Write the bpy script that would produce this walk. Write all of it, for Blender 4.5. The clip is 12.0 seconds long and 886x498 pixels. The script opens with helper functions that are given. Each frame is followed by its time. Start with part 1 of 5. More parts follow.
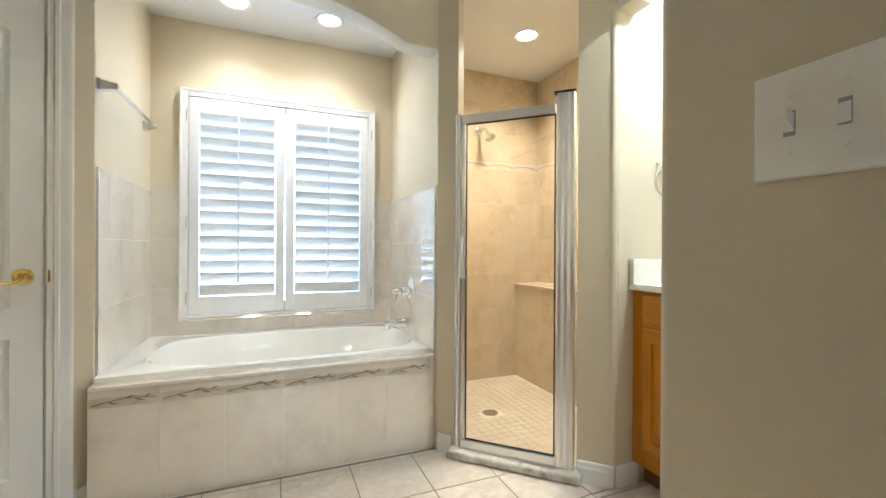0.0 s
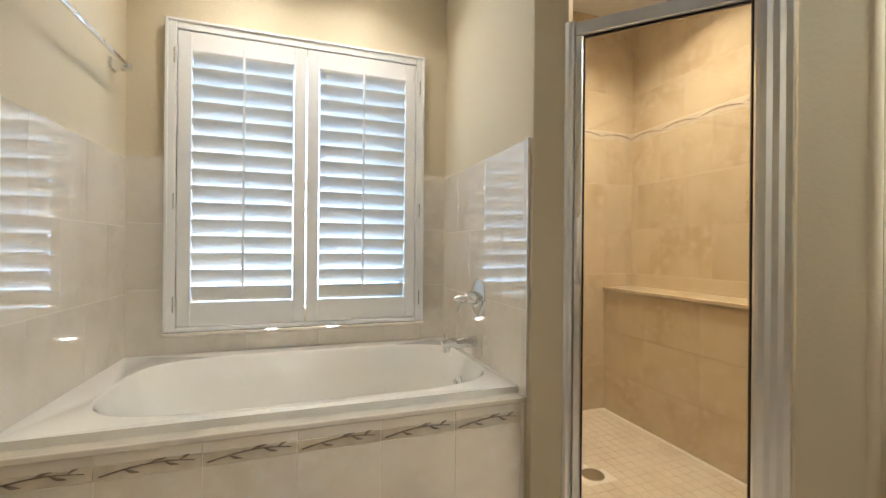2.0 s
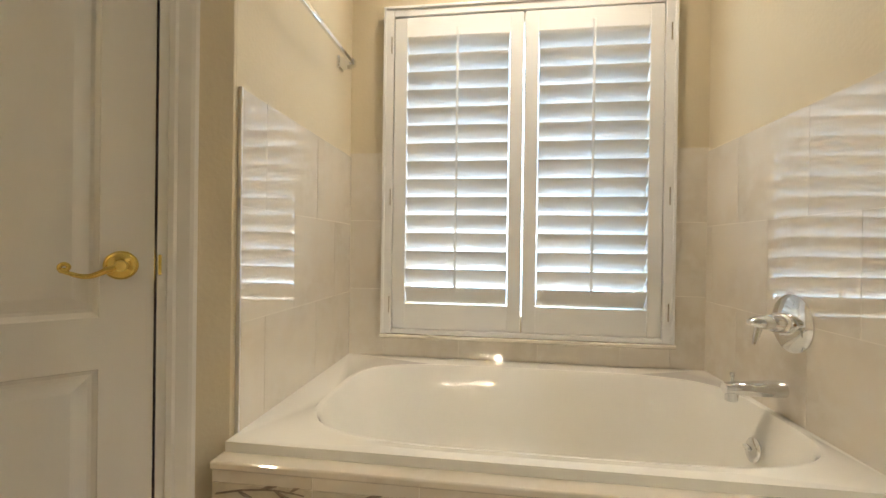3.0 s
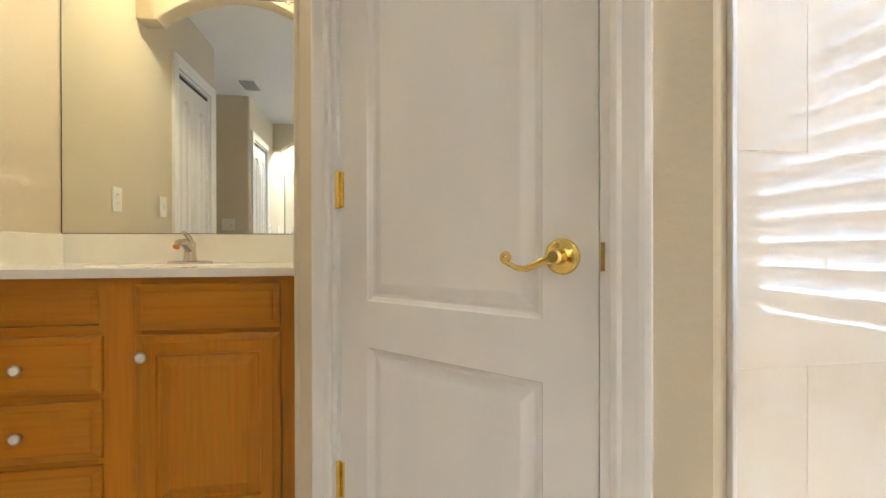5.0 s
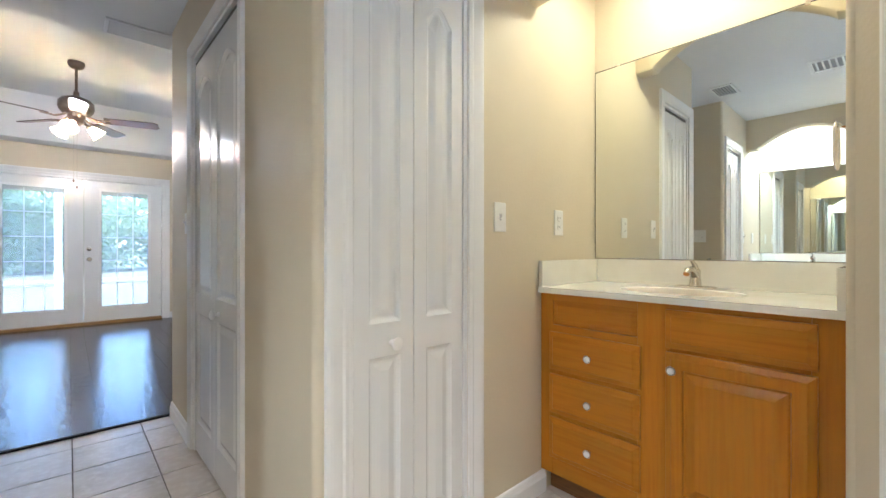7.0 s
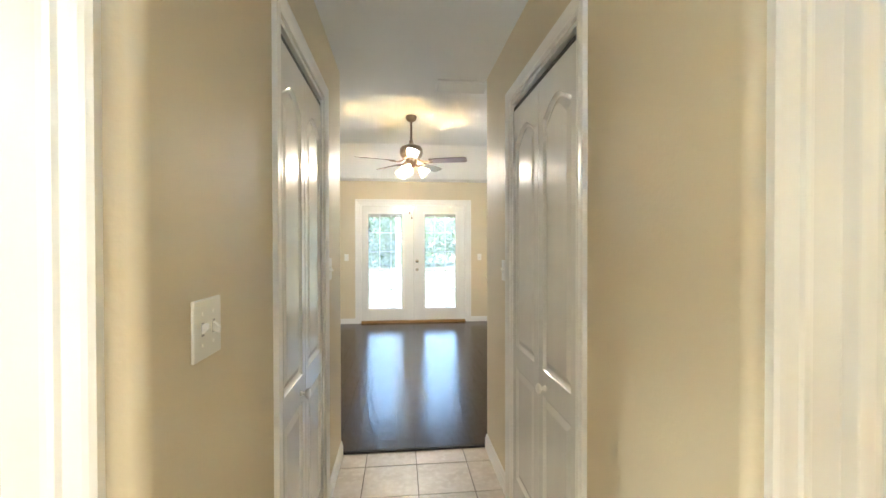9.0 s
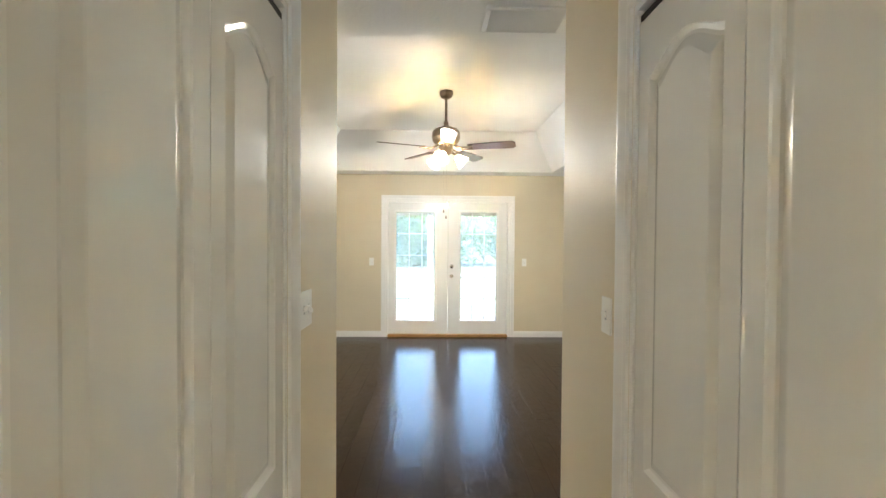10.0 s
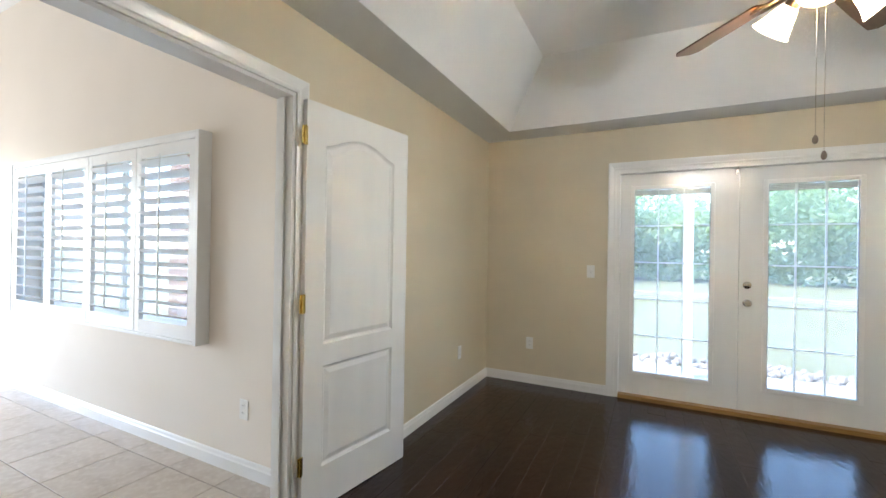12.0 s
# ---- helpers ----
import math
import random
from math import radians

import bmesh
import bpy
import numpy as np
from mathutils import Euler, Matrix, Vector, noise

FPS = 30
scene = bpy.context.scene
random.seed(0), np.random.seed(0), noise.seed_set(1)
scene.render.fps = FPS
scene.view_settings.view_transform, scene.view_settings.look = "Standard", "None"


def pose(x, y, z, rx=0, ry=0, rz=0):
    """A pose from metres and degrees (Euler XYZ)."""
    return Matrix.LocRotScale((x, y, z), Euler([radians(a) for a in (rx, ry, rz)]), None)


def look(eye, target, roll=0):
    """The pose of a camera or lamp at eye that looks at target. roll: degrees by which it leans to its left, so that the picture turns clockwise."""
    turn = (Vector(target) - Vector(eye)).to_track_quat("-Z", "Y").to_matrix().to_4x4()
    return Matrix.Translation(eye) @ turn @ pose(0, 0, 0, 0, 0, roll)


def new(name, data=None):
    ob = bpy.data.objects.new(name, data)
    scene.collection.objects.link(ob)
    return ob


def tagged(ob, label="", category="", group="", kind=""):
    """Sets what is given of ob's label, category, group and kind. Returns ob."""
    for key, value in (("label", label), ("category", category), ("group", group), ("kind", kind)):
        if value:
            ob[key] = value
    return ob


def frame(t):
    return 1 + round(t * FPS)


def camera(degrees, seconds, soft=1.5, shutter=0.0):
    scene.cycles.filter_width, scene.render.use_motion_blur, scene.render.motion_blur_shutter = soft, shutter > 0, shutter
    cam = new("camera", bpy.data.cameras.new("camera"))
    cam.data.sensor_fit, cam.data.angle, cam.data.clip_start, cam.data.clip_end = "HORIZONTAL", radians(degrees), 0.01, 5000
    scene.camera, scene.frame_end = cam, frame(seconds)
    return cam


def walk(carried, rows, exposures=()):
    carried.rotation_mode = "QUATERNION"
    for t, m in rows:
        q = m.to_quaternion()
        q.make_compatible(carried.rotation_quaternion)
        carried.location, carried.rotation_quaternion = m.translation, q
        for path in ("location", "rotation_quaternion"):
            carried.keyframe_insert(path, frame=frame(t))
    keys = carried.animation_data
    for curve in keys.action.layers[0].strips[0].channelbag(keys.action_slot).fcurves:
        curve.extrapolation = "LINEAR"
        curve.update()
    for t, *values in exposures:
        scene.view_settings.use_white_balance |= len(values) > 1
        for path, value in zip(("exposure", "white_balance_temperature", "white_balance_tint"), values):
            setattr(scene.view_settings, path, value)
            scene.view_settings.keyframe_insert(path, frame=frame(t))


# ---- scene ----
cam = camera(94.2, 12.0)
PATH = [
    (0, (-0.107, -0.026, 1.06), (0.65, 1.825, 1.057), 0.3),
    (0.5, (-0.064, 0.238, 1.037), (0.808, 2.038, 1.038), 0.3),
    (1, (-0.025, 0.434, 1.014), (0.908, 2.203, 1.021), 0.4),
    (1.5, (-0.01, 0.614, 0.997), (0.852, 2.419, 1.005), 0.5),
    (2, (-0.048, 0.758, 1.007), (0.588, 2.654, 1.007), 0.5),
    (2.5, (-0.111, 0.95, 1.0), (0.131, 2.935, 1.0), 0.5),
    (2.7, (-0.124, 1.028, 0.999), (-0.068, 3.027, 0.997), 0.6),
    (4.3, (-0.276, 1.551, 0.957), (-1.892, 2.729, 0.937), 0.5),
    (4.5, (-0.282, 1.572, 0.957), (-2.036, 2.532, 0.94), 0.3),
    (5, (-0.302, 1.636, 0.962), (-2.276, 1.952, 0.957), -0.1),
    (5.5, (-0.276, 1.613, 0.973), (-2.266, 1.406, 0.978), 0.0),
    (6, (-0.219, 1.583, 0.998), (-2.092, 0.881, 1.003), -0.1),
    (6.5, (-0.135, 1.525, 1.029), (-1.788, 0.4, 1.032), -0.0),
    (7, (-0.065, 1.495, 1.069), (-1.41, 0.015, 1.069), 0.0),
    (7.5, (0.005, 1.454, 1.109), (-0.989, -0.281, 1.117), 0.2),
    (7.7, (0.022, 1.435, 1.133), (-0.844, -0.368, 1.138), 0.1),
    (9.3, (0.018, 0.841, 1.401), (-0.112, -1.154, 1.378), 0.0),
    (9.5, (0.002, 0.652, 1.425), (-0.096, -1.345, 1.4), 0.1),
    (10, (-0.007, 0.106, 1.439), (-0.051, -1.893, 1.406), 0.4),
    (10.5, (0.016, -0.484, 1.436), (0.044, -2.484, 1.401), 0.1),
    (11, (0.052, -1.072, 1.371), (0.262, -3.061, 1.36), 0.4),
    (11.5, (0.165, -1.597, 1.327), (0.691, -3.527, 1.335), 0.7),
    (12, (0.437, -2.03, 1.319), (1.335, -3.817, 1.324), 0.9),
]
walk(cam, [(t, look(eye, target, roll)) for t, eye, target, roll in PATH], [
    (0, 4.05, 5600, 11), (0.5, 3.7, 5600, 12), (1.5, 3.5, 6100, 14), (2.5, 3.4, 6700, 14), (4.4, 3.75, 8700, 20), (5.0, 4.25, 6000, 18), (5.5, 4.45, 5400, 18), (6, 4.48, 5100, 16), (6.6, 4.45, 5100, 16), (7.6, 4.3, 5700, 12),
    (9.5, 5.05, 6200, 8), (10.2, 4.9, 6000, 8), (10.6, 4.78, 5800, 10), (11, 4.5, 5800, 10), (11.5, 4.32, 5800, 10), (12, 4.15, 5800, 10)])

# ---------------------------------------------------------------- world and light
world = bpy.data.worlds.new("daylight")
scene.world = world
world.use_nodes = True
wn, wl = world.node_tree.nodes, world.node_tree.links
sky = wn.new("ShaderNodeTexSky")
sky.sky_type, sky.sun_disc = "NISHITA", False
sky.sun_elevation, sky.sun_rotation = radians(58), radians(60)
wn["Background"].inputs["Strength"].default_value = 0.09
wl.new(sky.outputs["Color"], wn["Background"].inputs["Color"])
sun = new("sun", bpy.data.lights.new("sun", "SUN"))
sun.data.energy, sun.data.angle, sun.data.color = 0.9, radians(12), (1.0, 0.95, 0.87)
sun.matrix_world = look((0, 0, 0), (-math.sin(radians(60)) * 0.53, -math.cos(radians(60)) * 0.53, -0.848))


def area_lamp(name, where, target, w, h, watts, color, shape="RECTANGLE", spread=180):
    d = bpy.data.lights.new(name, "AREA")
    d.shape, d.size, d.size_y, d.energy, d.color, d.spread = shape, w, h, watts, color, radians(spread)
    ob = new(name, d)
    ob.matrix_world = look(where, target)
    return ob


WARM = (1.0, 0.98, 0.92)
# daylight entering by the glazed openings
area_lamp("bath_window_daylight", (-0.045, 3.16, 1.33), (-0.045, 0, 1.2), 1.05, 1.25, 2.4, (0.30, 0.60, 1.0))

# ---------------------------------------------------------------- materials


def material(name, color, rough=0.5, metal=0.0, grain=None, grain_scale=40.0, blotch=None, blotch_scale=2.0, bump=0.0,
             bump_scale=120.0, vary=0.0, coat=0.0, stretch=(1, 1, 1), bump_dist=0.002, spec=0.5, coat_ior=1.5):
    """Principled surface: base colour, blotches at one scale, grain at another, fine relief, and variation piece by piece."""
    m = bpy.data.materials.new(name)
    m.use_nodes = True
    n, l = m.node_tree.nodes, m.node_tree.links
    b = n["Principled BSDF"]
    b.inputs["Roughness"].default_value, b.inputs["Metallic"].default_value = rough, metal
    b.inputs["Coat Weight"].default_value, b.inputs["Coat IOR"].default_value = coat, coat_ior
    b.inputs["Coat Roughness"].default_value = 0.04
    b.inputs["Specular IOR Level"].default_value = spec
    co = n.new("ShaderNodeTexCoord")
    mp = n.new("ShaderNodeMapping")
    mp.inputs["Scale"].default_value = stretch
    l.new(co.outputs["Object"], mp.inputs["Vector"])
    src = mp.outputs["Vector"]
    if vary:
        info = n.new("ShaderNodeObjectInfo")
        add = n.new("ShaderNodeVectorMath")
        add.operation = "ADD"
        mul = n.new("ShaderNodeMath")
        mul.operation, mul.inputs[1].default_value = "MULTIPLY", 37.0
        l.new(info.outputs["Random"], mul.inputs[0])
        l.new(src, add.inputs[0])
        l.new(mul.outputs[0], add.inputs[1])
        src = add.outputs["Vector"]
    base = n.new("ShaderNodeRGB")
    base.outputs[0].default_value = (*color, 1)
    out = base.outputs[0]

    def layer(out, col, scale, lo, hi, detail):
        t = n.new("ShaderNodeTexNoise")
        t.inputs["Scale"].default_value, t.inputs["Detail"].default_value = scale, detail
        l.new(src, t.inputs["Vector"])
        r = n.new("ShaderNodeMapRange")
        r.inputs["From Min"].default_value, r.inputs["From Max"].default_value = lo, hi
        l.new(t.outputs["Fac"], r.inputs["Value"])
        x = n.new("ShaderNodeMix")
        x.data_type = "RGBA"
        x.inputs["B"].default_value = (*col, 1)
        l.new(r.outputs[0], x.inputs["Factor"])
        l.new(out, x.inputs["A"])
        return x.outputs["Result"]

    if blotch:
        out = layer(out, blotch, blotch_scale, 0.42, 0.68, 3)
    if grain:
        out = layer(out, grain, grain_scale, 0.45, 0.72, 6)
    if vary:
        hsv = n.new("ShaderNodeHueSaturation")
        r = n.new("ShaderNodeMapRange")
        r.inputs["To Min"].default_value, r.inputs["To Max"].default_value = 1 - vary, 1 + vary
        l.new(info.outputs["Random"], r.inputs["Value"])
        l.new(r.outputs[0], hsv.inputs["Value"])
        l.new(out, hsv.inputs["Color"])
        out = hsv.outputs["Color"]
    l.new(out, b.inputs["Base Color"])
    if bump:
        t = n.new("ShaderNodeTexNoise")
        t.inputs["Scale"].default_value, t.inputs["Detail"].default_value = bump_scale, 3
        l.new(src, t.inputs["Vector"])
        bp = n.new("ShaderNodeBump")
        bp.inputs["Strength"].default_value, bp.inputs["Distance"].default_value = bump, bump_dist
        l.new(t.outputs["Fac"], bp.inputs["Height"])
        l.new(bp.outputs["Normal"], b.inputs["Normal"])
    return m


def glow(name, color, strength):
    m = bpy.data.materials.new(name)
    m.use_nodes = True
    b = m.node_tree.nodes["Principled BSDF"]
    b.inputs["Base Color"].default_value = (*color, 1)
    b.inputs["Emission Color"].default_value, b.inputs["Emission Strength"].default_value = (*color, 1), strength
    return m


def glass(name, tint, rough=0.0, ior=1.45):
    m = bpy.data.materials.new(name)
    m.use_nodes = True
    b = m.node_tree.nodes["Principled BSDF"]
    b.inputs["Base Color"].default_value = (*tint, 1)
    b.inputs["Transmission Weight"].default_value, b.inputs["Roughness"].default_value, b.inputs["IOR"].default_value = 1.0, rough, ior
    return m


M_WALL = material("tan_wall_paint", (0.66, 0.58, 0.425), 0.55, blotch=(0.63, 0.55, 0.395), blotch_scale=1.3, bump=0.48, bump_scale=80, bump_dist=0.0016)
M_LIV = material("pale_cream_wall_paint", (0.80, 0.73, 0.64), 0.55, blotch=(0.77, 0.70, 0.61), blotch_scale=1.2, bump=0.3, bump_scale=95, bump_dist=0.0016)
M_CEIL = material("white_ceiling_texture", (0.78, 0.78, 0.77), 0.8, blotch=(0.74, 0.74, 0.73), blotch_scale=1.1, bump=0.5, bump_scale=60, bump_dist=0.003)
M_TRIM = material("white_semigloss_trim", (0.82, 0.81, 0.78), 0.28, blotch=(0.79, 0.78, 0.75), blotch_scale=3, bump=0.05, bump_scale=30)
M_DOOR = material("white_door_enamel", (0.80, 0.79, 0.76), 0.20, blotch=(0.77, 0.76, 0.73), blotch_scale=2.5, bump=0.14, bump_scale=26, bump_dist=0.0010, stretch=(3.0, 3.0, 0.4))
M_SHUT = material("white_shutter_paint", (0.82, 0.82, 0.81), 0.32, blotch=(0.79, 0.79, 0.78), blotch_scale=4, bump=0.04, bump_scale=40)
M_FTILE = material("beige_floor_tile", (0.58, 0.50, 0.41), 0.32, blotch=(0.50, 0.42, 0.33), blotch_scale=6, grain=(0.64, 0.57, 0.48), grain_scale=28, bump=0.12, bump_scale=18, vary=0.06)
M_GROUT = material("grey_brown_grout", (0.22, 0.18, 0.14), 0.9, grain=(0.28, 0.23, 0.18), grain_scale=60, bump=0.3, bump_scale=150)
M_WTILE = material("glossy_cream_wall_tile", (0.79, 0.72, 0.61), 0.04, coat=1.0, coat_ior=2.1, spec=1.0, blotch=(0.69, 0.62, 0.51), blotch_scale=4, grain=(0.78, 0.73, 0.64), grain_scale=18, bump=0.008, bump_scale=9, vary=0.02)
M_STILE = material("tan_shower_tile", (0.63, 0.53, 0.36), 0.16, blotch=(0.53, 0.41, 0.25), blotch_scale=5, grain=(0.66, 0.56, 0.42), grain_scale=20, bump=0.05, bump_scale=14, vary=0.05)
M_MOSAIC = material("cream_shower_mosaic", (0.70, 0.62, 0.48), 0.3, blotch=(0.63, 0.54, 0.40), blotch_scale=7, bump=0.05, bump_scale=20)
M_WGROUT = material("cream_wall_grout", (0.82, 0.77, 0.68), 0.8, bump=0.2, bump_scale=120)
M_LIST = material("cream_listello", (0.66, 0.59, 0.47), 0.25, blotch=(0.56, 0.48, 0.37), blotch_scale=14, bump=0.2, bump_scale=60)
M_VINE = material("grey_brown_vine_relief", (0.21, 0.155, 0.11), 0.4, grain=(0.34, 0.27, 0.20), grain_scale=50)
M_TUB = material("white_acrylic", (0.84, 0.82, 0.76), 0.08, blotch=(0.82, 0.80, 0.74), blotch_scale=2, coat=0.4)
M_COUNT = material("cultured_marble_top", (0.84, 0.82, 0.74), 0.12, blotch=(0.80, 0.77, 0.68), blotch_scale=7, coat=0.3)
M_OAK = material("honey_oak", (0.50, 0.185, 0.006), 0.28, grain=(0.43, 0.150, 0.004), grain_scale=7, blotch=(0.46, 0.195, 0.010), blotch_scale=2.2, bump=0.05, bump_scale=26, stretch=(11, 11, 0.55), vary=0.07, spec=0.3)
M_OAKH = material("honey_oak_level_grain", (0.50, 0.185, 0.006), 0.28, grain=(0.43, 0.150, 0.004), grain_scale=7, blotch=(0.46, 0.195, 0.010), blotch_scale=2.2, bump=0.05, bump_scale=26, stretch=(0.55, 11, 11), vary=0.07, spec=0.3)
# the plinth's oak, with the shade of its recess put into the colour
M_OAKD = material("oak_plinth_painted_shade", (0.20, 0.085, 0.02), 0.5, grain=(0.12, 0.05, 0.01), grain_scale=12, stretch=(0.7, 9, 9))
M_CHROME = material("polished_chrome", (0.82, 0.83, 0.84), 0.07, 1.0)
M_ALU = material("brushed_aluminium", (0.76, 0.75, 0.74), 0.30, 1.0, bump=0.05, bump_scale=60, stretch=(30, 30, 0.6))
M_NICKEL = material("brushed_nickel", (0.62, 0.58, 0.52), 0.26, 1.0)
M_BRASS = material("polished_brass", (0.82, 0.63, 0.20), 0.13, 1.0, blotch=(0.74, 0.54, 0.15), blotch_scale=30)
M_PLATE = material("white_plastic_plate", (0.84, 0.83, 0.79), 0.3)
M_SLOT = material("dark_socket_slot", (0.05, 0.045, 0.04), 0.6)
M_BLACK = material("black_rubber_gasket", (0.012, 0.012, 0.012), 0.5)
M_BOARD = material("dark_handscraped_plank", (0.017, 0.0062, 0.0032), 0.19, grain=(0.036, 0.0135, 0.0060), grain_scale=5, blotch=(0.010, 0.004, 0.0025), blotch_scale=2, bump=0.6, bump_scale=7, bump_dist=0.004, stretch=(4, 1.8, 4), vary=0.30, spec=0.34)
M_UNDER = material("dark_underlay", (0.012, 0.008, 0.006), 0.8)
M_FANWOOD = material("walnut_fan_blade", (0.055, 0.028, 0.018), 0.28, grain=(0.09, 0.045, 0.025), grain_scale=6, stretch=(1, 9, 9), coat=0.3)
M_BRONZE = material("aged_bronze", (0.22, 0.17, 0.13), 0.30, 1.0, blotch=(0.30, 0.24, 0.18), blotch_scale=12)
M_VENTW = material("white_vent_enamel", (0.78, 0.78, 0.77), 0.4)
M_VENTG = material("vent_mid_grey", (0.38, 0.38, 0.38), 0.7)
M_BLIND = material("raised_blind_slats", (0.30, 0.30, 0.27), 0.5, blotch=(0.2, 0.2, 0.18), blotch_scale=20)
M_OAKSILL = material("golden_wood_threshold", (0.36, 0.20, 0.06), 0.4, grain=(0.22, 0.11, 0.03), grain_scale=8, stretch=(1, 9, 9))
M_MIRROR = material("silvered_mirror", (0.84, 0.87, 0.83), 0.004, 1.0)
M_PANE = glass("hazed_pane", (0.97, 1.0, 0.99))
# pale glare haze over the view, mixed into the glass as a translucent layer
veil, hazed = M_PANE.node_tree.nodes.new("ShaderNodeBsdfTranslucent"), M_PANE.node_tree.nodes.new("ShaderNodeMixShader")
veil.inputs["Color"].default_value = (0.86, 0.85, 0.80, 1)
hazed.inputs["Fac"].default_value = 0.13
pane_out = M_PANE.node_tree.nodes["Material Output"].inputs["Surface"]
pane_clear = pane_out.links[0].from_socket
M_PANE.node_tree.links.new(pane_clear, hazed.inputs[1])
M_PANE.node_tree.links.new(veil.outputs["BSDF"], hazed.inputs[2])
M_PANE.node_tree.links.new(hazed.outputs["Shader"], pane_out)
M_SHGLASS = glass("shower_glass", (0.97, 0.95, 0.92))
M_BULB = glow("lamp_lens", (1.0, 0.84, 0.60), 3)
M_SHADE = glow("lit_frosted_shade", (1.0, 0.72, 0.40), 0.02)
frost, soft_glass = M_SHADE.node_tree.nodes.new("ShaderNodeBsdfTranslucent"), M_SHADE.node_tree.nodes.new("ShaderNodeMixShader")
frost.inputs["Color"].default_value = (0.92, 0.80, 0.60, 1)
soft_glass.inputs["Fac"].default_value = 0.72
shade_out = M_SHADE.node_tree.nodes["Material Output"].inputs["Surface"]
shade_front = shade_out.links[0].from_socket
M_SHADE.node_tree.links.new(shade_front, soft_glass.inputs[1])
M_SHADE.node_tree.links.new(frost.outputs["BSDF"], soft_glass.inputs[2])
M_SHADE.node_tree.links.new(soft_glass.outputs["Shader"], shade_out)
M_GRASS = material("lawn", (0.092, 0.090, 0.032), 0.9, grain=(0.115, 0.108, 0.042), grain_scale=9, blotch=(0.12, 0.115, 0.065), blotch_scale=0.35, bump=0.8, bump_scale=40, bump_dist=0.03)
M_CONC = material("pale_concrete", (0.27, 0.255, 0.23), 0.8, blotch=(0.22, 0.21, 0.19), blotch_scale=1.2, grain=(0.31, 0.30, 0.27), grain_scale=30, bump=0.3, bump_scale=60)
M_LEAF = material("foliage", (0.15, 0.195, 0.10), 0.6, blotch=(0.17, 0.22, 0.11), blotch_scale=0.5, grain=(0.14, 0.185, 0.10), grain_scale=4)
leaf_nodes, leaf_links = M_LEAF.node_tree.nodes, M_LEAF.node_tree.links
thin, both = leaf_nodes.new("ShaderNodeBsdfTranslucent"), leaf_nodes.new("ShaderNodeMixShader")
thin.inputs["Color"].default_value = (0.42, 0.55, 0.27, 1)
both.inputs["Fac"].default_value = 0.55
leaf_links.new(leaf_nodes["Principled BSDF"].outputs["BSDF"], both.inputs[1])
leaf_links.new(thin.outputs["BSDF"], both.inputs[2])
leaf_links.new(both.outputs["Shader"], leaf_nodes["Material Output"].inputs["Surface"])
M_BARK = material("bark", (0.14, 0.10, 0.07), 0.9, grain=(0.07, 0.05, 0.035), grain_scale=14, bump=0.8, bump_scale=20, bump_dist=0.02, stretch=(3, 3, 0.6))
M_BRICK = material("brown_brick", (0.26, 0.12, 0.07), 0.85, grain=(0.34, 0.17, 0.10), grain_scale=14, vary=0.2)
M_ROCK = material("pale_landscape_rock", (0.26, 0.22, 0.19), 0.9, vary=0.3, blotch=(0.19, 0.15, 0.12), blotch_scale=9)

# ---------------------------------------------------------------- mesh helpers


def mesh_of(bm, name, mat, smooth=False):
    bmesh.ops.recalc_face_normals(bm, faces=bm.faces)
    me = bpy.data.meshes.new(name)
    bm.to_mesh(me)
    bm.free()
    me.materials.append(mat)
    if smooth:
        me.shade_smooth()
        me.set_sharp_from_angle(angle=radians(38))
    return me


def part(name, bm, mat, parent, label="", smooth=False, at=None):
    ob = new(name, mesh_of(bm, name, mat, smooth))
    ob.parent = parent
    if at is not None:
        ob.matrix_basis = at
    if label:
        tagged(ob, label)
    return ob


def solid(name, bm, mat, label, category, group="", kind="", smooth=False, at=None):
    ob = new(name, mesh_of(bm, name, mat, smooth))
    if at is not None:
        ob.matrix_basis = at
    return tagged(ob, label, category, group, kind)


def thing(name, at, label, category, group="", kind=""):
    ob = new(name)
    ob.matrix_basis = at
    return tagged(ob, label, category, group, kind)


def box(x0, x1, y0, y1, z0, z1, bevel=0.0, seg=1, bm=None):
    own = bm is None
    bm = bm or bmesh.new()
    v = [bm.verts.new(p) for p in ((x0, y0, z0), (x1, y0, z0), (x1, y1, z0), (x0, y1, z0), (x0, y0, z1), (x1, y0, z1), (x1, y1, z1), (x0, y1, z1))]
    for f in ((0, 3, 2, 1), (4, 5, 6, 7), (0, 1, 5, 4), (1, 2, 6, 5), (2, 3, 7, 6), (3, 0, 4, 7)):
        bm.faces.new([v[i] for i in f])
    if bevel and own:
        bmesh.ops.bevel(bm, geom=bm.edges[:], offset=bevel, segments=seg, profile=0.5, affect="EDGES")
    return bm


def rings(loops, bm=None, cap0=True, cap1=True, closed=True):
    """A skin over loops of equally many points."""
    bm = bm or bmesh.new()
    vs = [[bm.verts.new(p) for p in loop] for loop in loops]
    n = len(vs[0])
    for a, b in zip(vs, vs[1:]):
        for i in range(n if closed else n - 1):
            j = (i + 1) % n
            bm.faces.new((a[i], a[j], b[j], b[i]))
    if cap0:
        bm.faces.new(vs[0][::-1])
    if cap1:
        bm.faces.new(vs[-1])
    return bm


def circle(r, z, n=24, cx=0.0, cy=0.0):
    return [(cx + r * math.cos(2 * math.pi * i / n), cy + r * math.sin(2 * math.pi * i / n), z) for i in range(n)]


def lathe(profile, n=24, bm=None, cap0=True, cap1=True):
    return rings([circle(max(r, 1e-4), z, n) for r, z in profile], bm, cap0, cap1)


